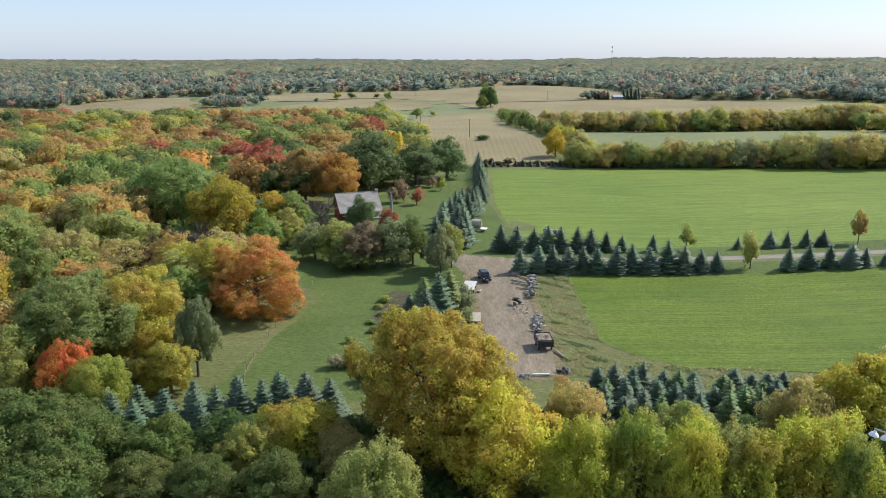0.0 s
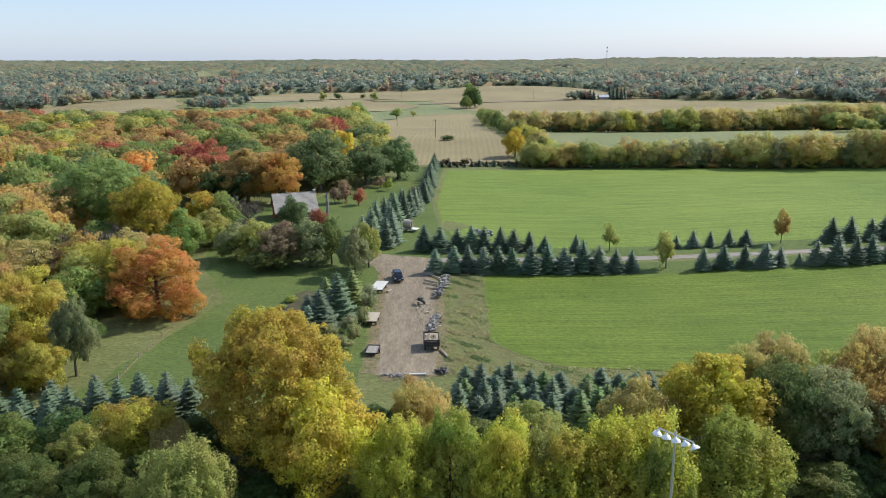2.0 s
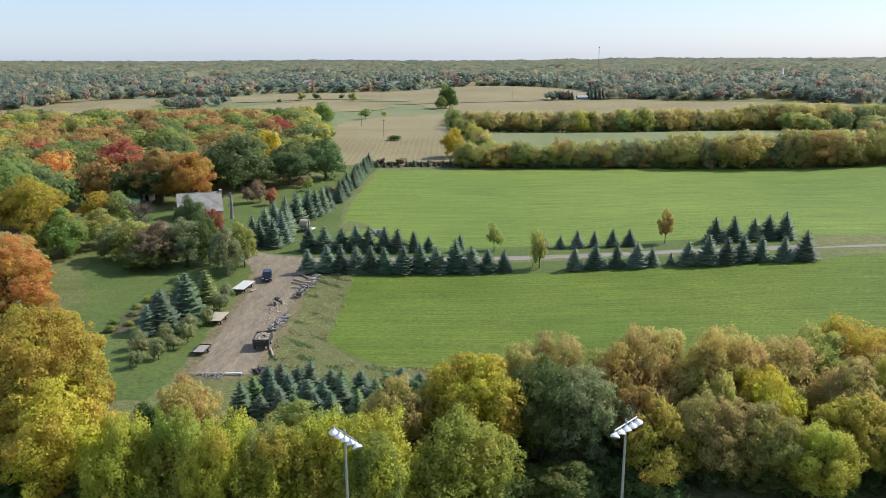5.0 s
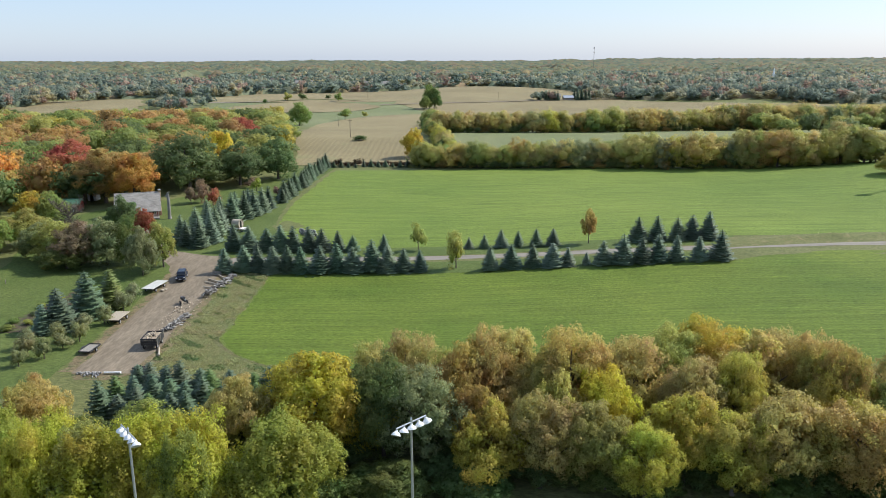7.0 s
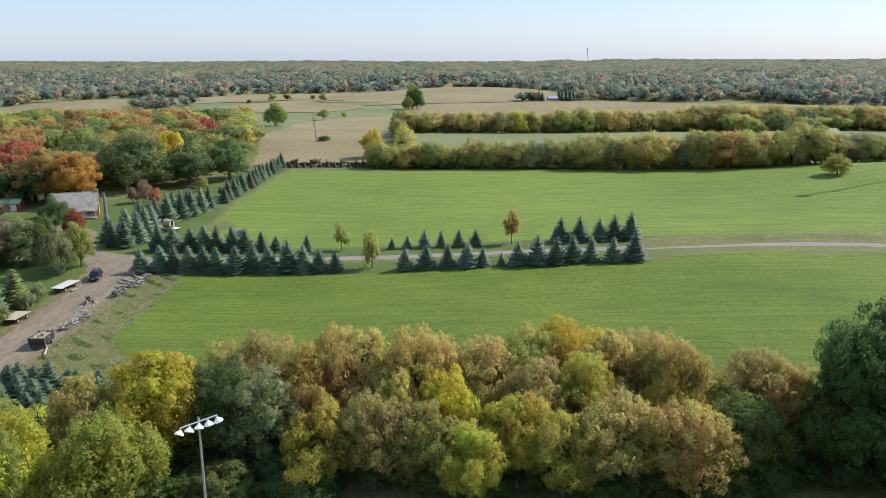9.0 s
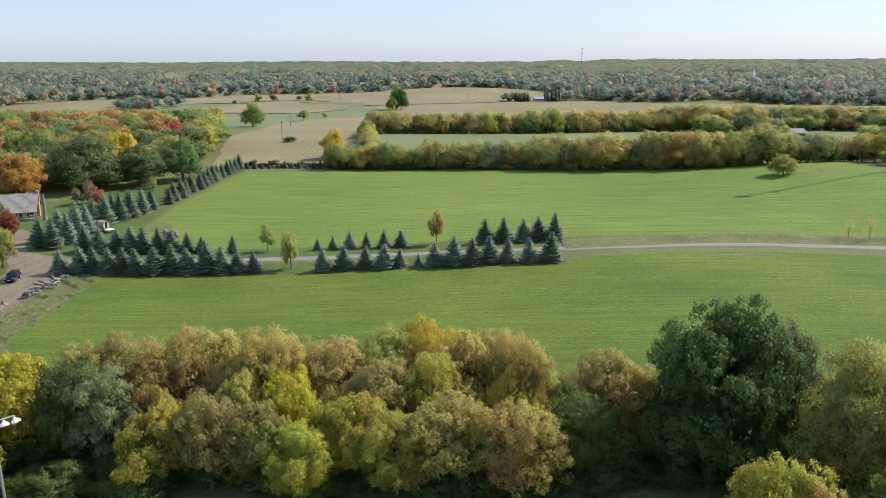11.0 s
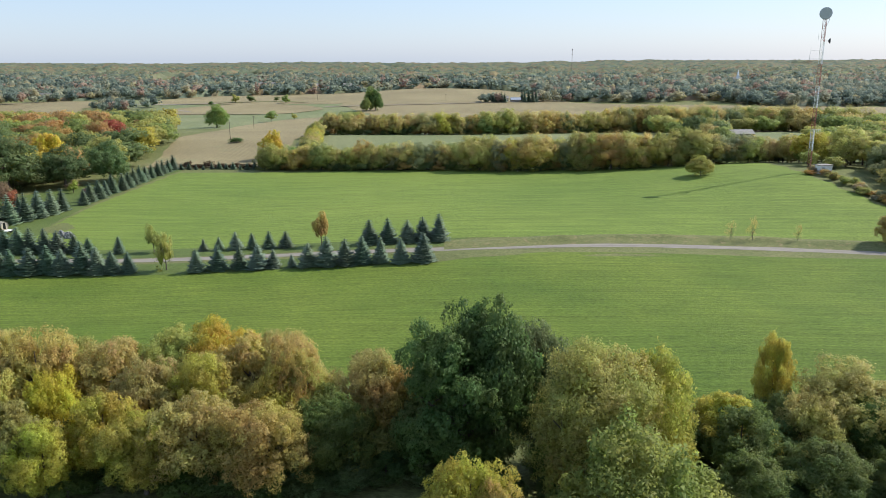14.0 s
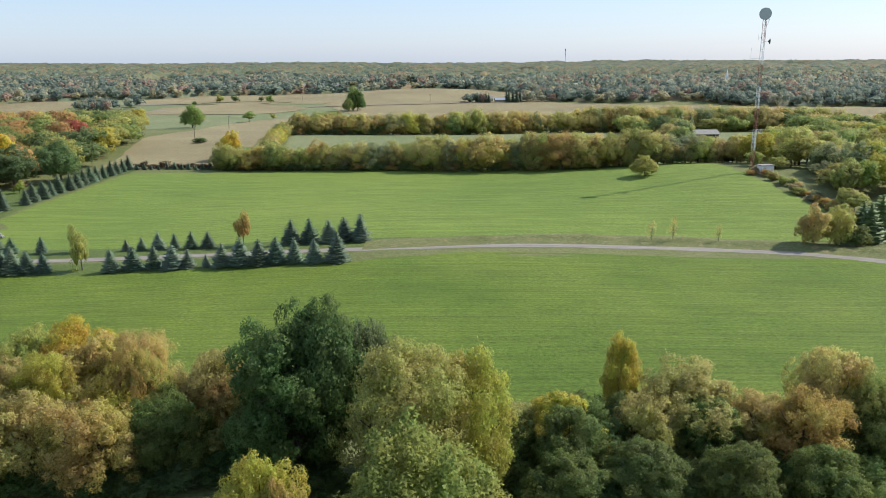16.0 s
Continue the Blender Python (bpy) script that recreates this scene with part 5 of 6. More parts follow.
for sign, y_eave, z_eave, courses in ((-1, -5.9, 2.25, 18), (1, 4.65, 2.8, 14)):
    for i in range(courses):
        a, b = i / courses, (i + 1) / courses
        bm = bmesh.new()
        slab(bm, [(-5.9, y_eave + (0.4 - y_eave) * a, z_eave + (6.6 - z_eave) * a + 0.05), (6.0, y_eave + (0.4 - y_eave) * a, z_eave + (6.6 - z_eave) * a + 0.05),
                  (6.0, y_eave + (0.4 - y_eave) * b, z_eave + (6.6 - z_eave) * b), (-5.9, y_eave + (0.4 - y_eave) * b, z_eave + (6.6 - z_eave) * b)], 0.14)
        part("shingle_course", bm, SHINGLE, house, "weathered grey shingles")
part("ridge_cap", boxed(-5.9, 6.0, 0.25, 0.55, 6.56, 6.68), SHINGLE, house)
for x in (-4.2, -2.2, 0.4, 4.2):
    window(house, x, 1.0, -3.4)
dr = part("door", boxed(1.9, 2.8, -3.46, -3.4, 0.3, 2.35), WHITE_PAINT, house, "white door")
part("door_handle", boxed(2.65, 2.72, -3.52, -3.46, 1.2, 1.28), DARK_STEEL, dr)
CHIMNEY = surface("tan_brick", (0.36, 0.25, 0.16), (0.5, 0.37, 0.25), 2.0, rough=0.9)
# chimney stack on the east gable
stack = part("chimney", boxed(5.22, 5.95, -0.6, 1.1, 0, 4.0, 0.05), CHIMNEY, house, "tan chimney stack")
part("chimney_top", boxed(5.45, 6.1, 0.0, 0.8, 4.0, 7.1, 0.05), CHIMNEY, stack)
part("chimney_cap", boxed(5.38, 6.18, -0.08, 0.88, 7.1, 7.22), STONE, stack)
# porch
part("porch_floor", boxed(-0.6, 5.4, -5.6, -3.41, 0.02, 0.32), GREY_BOARDS, house)
for x in (-0.5, 1.4, 3.3, 5.2):
    part("porch_post", boxed(x, x + 0.14, -5.5, -5.36, 0.32, 2.16), WHITE_PAINT, house)
part("porch_rail", boxed(-0.35, 5.2, -5.47, -5.4, 1.1, 1.18), WHITE_PAINT, house)
for i in range(25):
    part("baluster", boxed(-0.3 + 0.22 * i, -0.24 + 0.22 * i, -5.46, -5.41, 0.32, 1.1), WHITE_PAINT, house)

shed = thing("red_shed", -51, 215, "low red wooden shed with a green metal roof", "shed", 8)
gable_walls(shed, -5, 5, -2, 2, 2.2, 3.3, RED_PAINT)
gable_roof(shed, -5, 5, -2, 2, 2.15, 3.35, 0.35, GREEN_ROOF, "green metal roof")
part("door", boxed(2.6, 4.4, -2.07, -2.003, 0, 2.0), WHITE_PAINT, shed)
playhouse = thing("small_white_shed", -49.5, 231, "small white gabled garden shed", "shed", 90)
gable_walls(playhouse, -1.5, 1.5, -1.3, 1.3, 2.1, 3.4, WHITE_PAINT)
gable_roof(playhouse, -1.5, 1.5, -1.3, 1.3, 2.05, 3.45, 0.25, SHINGLE, "grey shingles")
part("door", boxed(-1.56, -1.503, -0.5, 0.5, 0, 1.9), GLASS, playhouse)
snag = thing("dead_tree_trunk", -15.9, 203.2, "tall grey dead tree trunk standing on the lawn", "tree trunk")
bm = bmesh.new()
rod(bm, (0, 0, -0.2), (0, 0, 0.8), 0.62, 0.46, 12)
rod(bm, (0, 0, 0.75), (0.1, 0, 4.6), 0.46, 0.4, 12)
rod(bm, (0.1, 0, 4.5), (0.02, 0.05, 7.2), 0.4, 0.3, 12)
rod(bm, (0.05, 0, 5.6), (-0.75, 0.1, 6.5), 0.2, 0.12, 8)
rod(bm, (0.05, 0, 6.5), (0.5, -0.1, 7.5), 0.18, 0.08, 8)
part("trunk", bm, surface("grey_dead_wood", (0.16, 0.15, 0.13), (0.3, 0.28, 0.25), 1.5, (2, 2, 0.4), 0.9), snag)


# ---- vehicles in the yard ----
def wheel(parent, x, y, r, w, hub=GALVANISED):
    bm = bmesh.new()
    rod(bm, (x - w / 2, y, r), (x + w / 2, y, r), r, sides=20)
    tyre = part("wheel", bm, RUBBER, parent)
    part("rim", rodded((x - w / 2 - 0.015, y, r), (x + w / 2 + 0.015, y, r), r * 0.6, sides=14), hub, tyre)


car = thing("car", 7.2, 146.6, "dark blue sport utility vehicle parked on gravel", "car", 192, lift=0.12)
bm = bmesh.new()
box(bm, -0.93, 0.93, -2.3, 2.3, 0.32, 1.0, 0.12)
part("body", bm, BLUE_PAINT, car)
bm = bmesh.new()
made = bmesh.ops.create_cube(bm, size=1, matrix=Matrix.Translation((0, -0.35, 1.33)) @ Matrix.Diagonal((1.66, 3.2, 0.7, 1)))
for v in bm.verts:
    if v.co.z > 1.3:
        v.co.x *= 0.84
        v.co.y = -0.5 + (v.co.y + 0.5) * (0.72 if v.co.y > 0 else 0.94)
bmesh.ops.bevel(bm, geom=bm.edges[:], offset=0.08, segments=2, affect="EDGES")
part("cabin", bm, BLUE_PAINT, car)
bm = bmesh.new()
slab(bm, [(-0.72, 1.27, 1.08), (0.72, 1.27, 1.08), (0.62, 0.72, 1.62), (-0.62, 0.72, 1.62)], 0.03)
part("windscreen", bm, GLASS, car)
bm = bmesh.new()
slab(bm, [(0.7, -1.98, 1.12), (-0.7, -1.98, 1.12), (-0.62, -1.84, 1.58), (0.62, -1.84, 1.58)], 0.03)
part("rear_window", bm, GLASS, car)
for s in (-1, 1):
    for y0, y1 in ((-1.7, -0.85), (-0.75, 0.05), (0.13, 0.8)):
        part("side_window", boxed(s * 0.8 - 0.035, s * 0.8 + 0.035, y0, y1, 1.12, 1.52, 0.03), GLASS, car)
    part("headlight", boxed(s * 0.7 - 0.17, s * 0.7 + 0.17, 2.24, 2.32, 0.72, 0.88, 0.03), LAMP_GLASS, car)
    part("tail_light", boxed(s * 0.78 - 0.1, s * 0.78 + 0.1, -2.33, -2.26, 0.75, 1.0, 0.02), RED_PAINT, car)
    part("wing_mirror", boxed(s * 0.98 - 0.1, s * 0.98 + 0.1, 0.82, 0.94, 1.05, 1.2, 0.03), BLUE_PAINT, car)
    for y in (-1.4, 1.42):
        wheel(car, s * 0.82, y, 0.35, 0.24)
part("number_plate", boxed(-0.26, 0.26, 2.3, 2.33, 0.5, 0.62), WHITE_PAINT, car)
part("bumper", boxed(-0.86, 0.86, 2.22, 2.34, 0.36, 0.48, 0.04), DARK_STEEL, car)


def flat_trailer(x, y, turn, w, length, deck, mat, label, planks=9):
    """Flat wagon: planked deck on a steel frame, axles and a drawbar towards +y."""
    tr = thing("flatbed_trailer", x, y, label, "trailer", turn, "trailers in the yard", 0.1)
    for i in range(planks):
        a = -w / 2 + w * i / planks
        part("plank", boxed(a + 0.008, a + w / planks - 0.008, -length / 2, length / 2, deck - 0.07, deck), mat, tr)
    for s in (-1, 1):
        part("side_rail", boxed(s * w * 0.36 - 0.06, s * w * 0.36 + 0.06, -length / 2 + 0.05, length / 2 - 0.05, deck - 0.24, deck - 0.075), DARK_STEEL, tr)
        for f in (-0.28, 0.28):
            wheel(tr, s * (w / 2 - 0.22), f * length, 0.33, 0.2)
    for f in (-0.28, 0.28):
        part("axle", rodded((-w / 2 + 0.2, f * length, 0.33), (w / 2 - 0.2, f * length, 0.33), 0.06), DARK_STEEL, tr)
        part("bolster", boxed(-0.3, 0.3, f * length - 0.08, f * length + 0.08, 0.33, deck - 0.24), DARK_STEEL, tr)
    part("drawbar", rodded((0, length / 2 - 0.1, deck - 0.35), (0, length / 2 + 1.2, 0.35), 0.05), DARK_STEEL, tr)
    return tr


flat_trailer(4.1, 140.6, -8, 2.4, 5.8, 0.95, surface("worn_white_deck", (0.4, 0.4, 0.36), (0.6, 0.59, 0.54), 1.0, (4, 0.6, 1), 0.8), "white-decked flat hay wagon on the grass edge")
flat_trailer(4.4, 122.8, -2, 2.5, 4.6, 0.95, PALE_BOARDS, "flat hay wagon with a weathered tan plank deck")

utility = thing("utility_trailer", 6.1, 108.9, "small open utility trailer with grey ribbed floor", "trailer", -3, "trailers in the yard", 0.1)
for i in range(7):
    part("floor_board", boxed(-0.84 + 0.24 * i, -0.625 + 0.24 * i, -1.6, 1.6, 0.45, 0.5), GREY_BOARDS, utility)
for s in (-1, 1):
    part("side_panel", boxed(s * 0.93 - 0.035, s * 0.93 + 0.035, -1.62, 1.62, 0.4, 0.62), DARK_STEEL, utility)
    part("mudguard", boxed(s * 1.06 - 0.1, s * 1.06 + 0.1, -0.5, 0.5, 0.64, 0.7, 0.02), DARK_STEEL, utility)
    wheel(utility, s * 1.06, 0.0, 0.3, 0.18)
part("tailgate", boxed(-0.89, 0.89, -1.66, -1.6, 0.42, 0.6), DARK_STEEL, utility)
part("front_panel", boxed(-0.89, 0.89, 1.6, 1.66, 0.42, 0.64), DARK_STEEL, utility)
part("drawbar", rodded((0, 1.6, 0.45), (0, 2.9, 0.4), 0.05), DARK_STEEL, utility)


def billets(seed, n, sx, sy, z0, dz, size):
    rng, bm = random.Random(seed), bmesh.new()
    for _ in range(n):
        p = Vector((rng.uniform(-sx, sx), rng.uniform(-sy, sy), 0))
        p.z = z0 + dz * max(0.0, 1 - (p.x / sx) ** 2) * max(0.0, 1 - (p.y / sy) ** 2) * rng.uniform(0.4, 1.0)
        v = Vector((rng.uniform(-1, 1), rng.uniform(-1, 1), rng.uniform(-0.35, 0.35))).normalized() * size * rng.uniform(0.7, 1.2)
        rod(bm, p - v, p + v, 0.09 * rng.uniform(0.8, 1.5), sides=5)
    return bm


wagon = thing("firewood_wagon", 15.0, 111.2, "dark slatted wagon heaped with split firewood", "trailer", 4, "trailers in the yard", 0.1)
part("bed", boxed(-1.2, 1.2, -1.8, 1.8, 0.72, 0.82), DARK_STEEL, wagon)
for k in range(4):
    z = 0.86 + 0.25 * k
    for s in (-1, 1):
        part("side_board", boxed(s * 1.18 - 0.03, s * 1.18 + 0.03, -1.8, 1.8, z, z + 0.2), DARK_STEEL, wagon)
        part("end_board", boxed(-1.14, 1.14, s * 1.8 - 0.03, s * 1.8 + 0.03, z, z + 0.2), DARK_STEEL, wagon)
for sx in (-1, 1):
    for sy in (-1, 0, 1):
        part("stake", boxed(sx * 1.23 - 0.04, sx * 1.23 + 0.04, sy * 1.7 - 0.05, sy * 1.7 + 0.05, 0.72, 1.9), GREY_BOARDS, wagon)
    for sy in (-1.1, 1.1):
        wheel(wagon, sx * 1.0, sy, 0.36, 0.22)
wood_heap = thing("firewood_heap", 15.0, 111.2, "pale split firewood heaped in the wagon", "firewood", 4, lift=0.1)
tagged(part("billets", billets(5, 150, 1.05, 1.65, 1.5, 0.65, 0.22), CUT_WOOD, wood_heap), kind="stuff")

atv = thing("log_splitter", 12.5, 132.2, "dark wheeled log splitter standing in the yard", "machine", 40, lift=0.1)
part("beam", boxed(-0.15, 0.15, -1.2, 1.0, 0.62, 0.86, 0.02), DARK_STEEL, atv)
part("engine", boxed(-0.42, 0.3, -0.4, 0.35, 0.88, 1.35, 0.06), DARK_STEEL, atv)
part("ram", rodded((0, -1.1, 1.0), (0, -0.4, 1.0), 0.1), GALVANISED, atv)
part("wedge", boxed(-0.06, 0.06, 0.75, 0.98, 0.86, 1.25), GALVANISED, atv)
part("tongue", rodded((0, 1.0, 0.7), (0, 2.1, 0.35), 0.045), DARK_STEEL, atv)
for s in (-1, 1):
    wheel(atv, s * 0.62, -0.1, 0.32, 0.18)
cut = thing("chopped_wood", 13.2, 129.8, "scattered split firewood on the ground", "firewood", lift=0.1)
tagged(part("billets", billets(9, 26, 1.4, 2.6, 0.08, 0.15, 0.2), CUT_WOOD, cut), kind="stuff")


def rubble(seed, n, length, width, tall, size):
    """A ridge of field stones, each a rough lump."""
    rng, bm = random.Random(seed), bmesh.new()
    IV, IF = ICO
    for _ in range(n):
        u, v = rng.uniform(-1, 1), rng.gauss(0, 0.42)
        r = size * rng.uniform(0.55, 1.4)
        p = Vector((v * width, u * length / 2, max(0.05, tall * (1 - min(1, abs(v))) * rng.uniform(0.1, 1.0))))
        m = Euler((rng.uniform(0, 6), rng.uniform(0, 6), rng.uniform(0, 6))).to_matrix()
        sc = Vector((rng.uniform(0.7, 1.3), rng.uniform(0.6, 1.1), rng.uniform(0.5, 0.9))) * r
        vs = [bm.verts.new(p + m @ Vector((c[0] * sc.x * rng.uniform(0.8, 1.15), c[1] * sc.y, c[2] * sc.z))) for c in IV]
        for f in IF:
            bm.faces.new([vs[k] for k in f])
    return bm


pale_stone = surface("pale_split_stone", (0.19, 0.18, 0.165), (0.4, 0.385, 0.36), 4.0, rough=0.8)
WEATHERED = [surface("weathered_split_wood", (0.2, 0.185, 0.165), (0.36, 0.34, 0.31), 4.0, (4, 4, 0.6), 0.9), surface("dark_bark_wood", (0.06, 0.052, 0.045), (0.13, 0.115, 0.1), 4.0, (4, 4, 0.6), 0.95),
             surface("pale_split_wood", (0.36, 0.335, 0.29), (0.54, 0.51, 0.46), 4.0, (4, 4, 0.6), 0.9)]
SPLIT = []
for m in WEATHERED:
    for k in range(2):
        bm = bmesh.new()
        rod(bm, (0, 0, -0.22), (0.02, 0.01, 0.22), 0.105, 0.09, 5 + k)
        me = bpy.data.meshes.new("split_log")
        bm.to_mesh(me)
        bm.free()
        me.materials.append(m)
        SPLIT.append(me)
for x, y, length, n, tall, label in ((16.2, 142.4, 14.0, 300, 0.85, "long rough stack of grey weathered split firewood"), (15.2, 121.6, 8.0, 150, 0.65, "short rough stack of grey weathered split firewood")):
    heap = thing("firewood_stack", x, y, label, "firewood", -6, "firewood stacks", 0.05)
    for i in range(n):
        v = dice.gauss(0, 0.34)
        log = part("split_log", dice.choice(SPLIT), None, heap)
        log.location = (v * 1.25, dice.uniform(-0.5, 0.5) * length, 0.14 + tall * max(0, 1 - abs(v)) * dice.uniform(0, 1))
        log.rotation_euler = (dice.uniform(1.2, 1.9), dice.uniform(-0.3, 0.3), dice.uniform(0, 3.1) if i % 2 else dice.uniform(1.2, 1.9))
        log.scale = (dice.uniform(0.8, 1.4), dice.uniform(0.8, 1.4), dice.uniform(0.7, 1.5))
heap = thing("stone_pile", 25.6, 183.5, "heap of whitish and reddish stones behind the spruces", "stones", 60, "stone piles", 0.05)
tagged(part("stones", rubble(3, 70, 5.0, 1.5, 1.5, 0.4), pale_stone, heap), kind="stuff")
heap = thing("stone_pile", 10.0, 100.2, "low scatter of grey rubble at the yard's end", "stones", 88, "stone piles", 0.03)
tagged(part("stones", rubble(8, 70, 3.6, 0.9, 0.35, 0.17), pale_stone, heap), kind="stuff")
for i, (x, y, turn, length) in enumerate(((14.3, 143.5, 60, 4.2), (14.0, 145.2, 52, 3.4), (14.6, 141.0, 70, 3.0), (14.9, 147.6, 40, 3.2), (13.4, 100.3, 92, 2.4), (17.0, 108.4, 20, 3.4))):
    log = thing("log", x, y, "peeled pale log lying on the ground", "log", turn, "loose logs", 0.13)
    part("stem", rodded((0, -length / 2, 0.13), (0, length / 2, 0.15), 0.17, 0.13, sides=10), PALE_BOARDS if i != 4 else WHITE_PAINT, log)
crate = thing("pallet_crate", 13.4, 149.6, "low grey wooden pallet crate", "crate", 15, lift=0.1)
for k in range(3):
    part("slat", boxed(-0.9, 0.9, -0.75, -0.7, 0.1 + 0.25 * k, 0.28 + 0.25 * k), GREY_BOARDS, crate)
    part("slat", boxed(-0.9, 0.9, 0.7, 0.75, 0.1 + 0.25 * k, 0.28 + 0.25 * k), GREY_BOARDS, crate)
part("base", boxed(-0.9, 0.9, -0.69, 0.69, 0.0, 0.1), GREY_BOARDS, crate)
junk = thing("scrap_pile", 16.9, 101.4, "small dark pile of scrap at the yard's end", "scrap", 30, lift=0.05)
tagged(part("scrap", billets(21, 26, 0.8, 0.8, 0.15, 0.5, 0.35), DARK_STEEL, junk), kind="stuff")

chips = thing("wood_chips", 13.8, 127.0, "pale wood chips and bark strewn over the gravel", "firewood", lift=0.05)
tagged(part("chip", billets(33, 110, 2.3, 11.0, 0.02, 0.04, 0.07), CUT_WOOD, chips), kind="stuff")
for x, y, turn, size in ((5.9, 139.4, 20, 0.42), (6.3, 140.1, 60, 0.32)):
    sack = thing("feed_sack", x, y, "pale tied feed sack on the gravel beside the wagon", "sack", turn, "feed sacks", 0.05)
    bm = bmesh.new()
    bmesh.ops.create_icosphere(bm, subdivisions=2, radius=1.0)
    bmesh.ops.transform(bm, matrix=Matrix.Translation((0, 0, 0.5 * size)) @ Matrix.Diagonal((size, 0.7 * size, 0.55 * size, 1)), verts=bm.verts)
    part("bag", bm, PALE_BOARDS, sack)
    part("tie", rodded((size * 0.9, 0, 0.5 * size), (size * 1.25, 0, 0.55 * size), 0.05, 0.09), PALE_BOARDS, sack)

# barrel sauna on its trailer
sauna_cart = flat_trailer(7.4, 188.2, 70, 2.2, 4.4, 0.75, WHITE_PAINT, "white flat trailer under a barrel sauna", 7)
sauna = thing("barrel_sauna", 7.0, 188.1, "pale wooden barrel sauna on a trailer", "sauna", 70, lift=0.86)
for i in range(22):
    a = 2 * math.pi * i / 22
    bm = box(bmesh.new(), -0.158, 0.158, -1.1, 1.1, 0, 0.06)
    bmesh.ops.transform(bm, matrix=Matrix.Translation((0, 0, 1.12)) @ Matrix.Rotation(a, 4, "Y") @ Matrix.Translation((0, 0, 1.03)), verts=bm.verts)
    part("stave", bm, PALE_BOARDS, sauna)
for y in (-0.95, 0.9):
    part("end_wall", rodded((0, y, 1.12), (0, y + 0.05, 1.12), 1.03, sides=22), PALE_BOARDS, sauna)
part("door", boxed(-0.35, 0.35, -1.0, -0.955, 0.3, 1.9), GLASS, sauna)
for y in (-0.7, 0.7):
    part("cradle", boxed(-0.8, 0.8, y - 0.08, y + 0.08, -0.02, 0.2), GREY_BOARDS, sauna)

# lawn: fence posts, brace, ornamental grass and garden plants
for i in range(11):
    f = i / 10
    post = thing("fence_post", -28.8 + 2.0 * f - 4.2 * f * (1 - f), 97.5 + 46 * f, "thin grey wooden fence post in the lawn", "fence post", group="lawn fence")
    part("post", rodded((0, 0, -0.2), (0, 0, 0.95), 0.06, 0.05), GREY_BOARDS, post)
brace = thing("fence_brace", -29, 97.3, "leaning timber fence brace", "fence post")
part("post", rodded((0.9, 0, -0.2), (0.9, 0, 1.5), 0.1), GREY_BOARDS, brace)
part("rail", rodded((-0.9, 0, 0.15), (0.9, 0, 1.2), 0.07), GREY_BOARDS, brace)
for x, y, h, w, tint in ((-16.0, 103, 2.1, 3.2, "dry"), (-14.2, 103.6, 2.3, 3.4, "dry"), (-12.4, 104, 2.0, 3.0, "dry"), (-11.6, 134, 1.3, 2.4, "lime"), (-12.6, 130, 1.0, 1.8, "olive"), (-11.5, 126, 0.9, 2.2, "grey"), (-13, 122, 0.9, 2.0, "green"),
                         (-12, 118, 1.2, 2.4, "green"), (-10, 121, 1.0, 1.8, "olive"), (-11.8, 98, 2.0, 2.4, "darkgreen"), (-9.5, 97, 2.6, 3.0, "darkgreen"), (-15.5, 113, 1.2, 1.8, "green")):
    plant("shrub", x, y, h, w, tint, MIDDLE_MESH["feathery"], WOOD[2], TINTS[tint][1] + " low garden shrub at the lawn's edge", "shrub", "garden shrubs")


# ---- sports lights ----
def sports_light(x, y, tall, direction, label):
    """A steel pole with a cross arm and five bell-shaped floodlights."""
    ob = thing("sports_light", x, y, label, "lamp post", 0, "sports lights")
    part("pole", rodded((0, 0, -0.3), (0, 0, tall + 0.25), 0.16, 0.085, sides=14), GALVANISED, ob)
    part("base_plate", boxed(-0.3, 0.3, -0.3, 0.3, 0, 0.06), GALVANISED, ob)
    part("pole_cap", rodded((0, 0, tall + 0.25), (0, 0, tall + 0.42), 0.1, 0.05), GALVANISED, ob)
    d = Vector((*direction, 0)).normalized()
    part("cross_arm", rodded(Vector((0, 0, tall)) - d * 1.65, Vector((0, 0, tall)) + d * 1.65, 0.06), GALVANISED, ob)
    for k in range(5):
        p = Vector((0, 0, tall)) + d * (k - 2) * 0.78
        aim = (Vector((0.1, -0.35, -1.0)) + d * (k - 2) * 0.22).normalized()
        head = bmesh.new()
        q = p + Vector((0, 0, -0.08)) + aim * 0.06
        for a, b, ra, rb in ((0, 0.12, 0.1, 0.13), (0.12, 0.2, 0.13, 0.26), (0.2, 0.3, 0.26, 0.35), (0.3, 0.44, 0.35, 0.4)):
            rod(head, q + aim * a, q + aim * b, ra, rb, 16)
        fl = part("floodlight", head, WHITE_PAINT, ob, "pale bell-shaped reflector")
        part("lens", rodded(q + aim * 0.445, q + aim * 0.47, 0.37, sides=16), LAMP_GLASS, fl)
        part("bracket", rodded(p, q + aim * 0.05, 0.04), GALVANISED, fl)


sports_light(36.2, 54.9, 14.7, (2.3, -2.6), "tall galvanised pole with five floodlights near the trees")
sports_light(58.8, 56.2, 15.0, (2.1, 2.2), "tall galvanised pole with five floodlights above the grass")

# ---- lattice mast and its hut ----
mast = thing("radio_mast", 232.4, 239.2, "tall red and white lattice mast with two dish antennas", "mast")
H, legs = 45.6, [(0.62 * math.cos(a), 0.62 * math.sin(a)) for a in (0.4, 2.49, 4.59)]
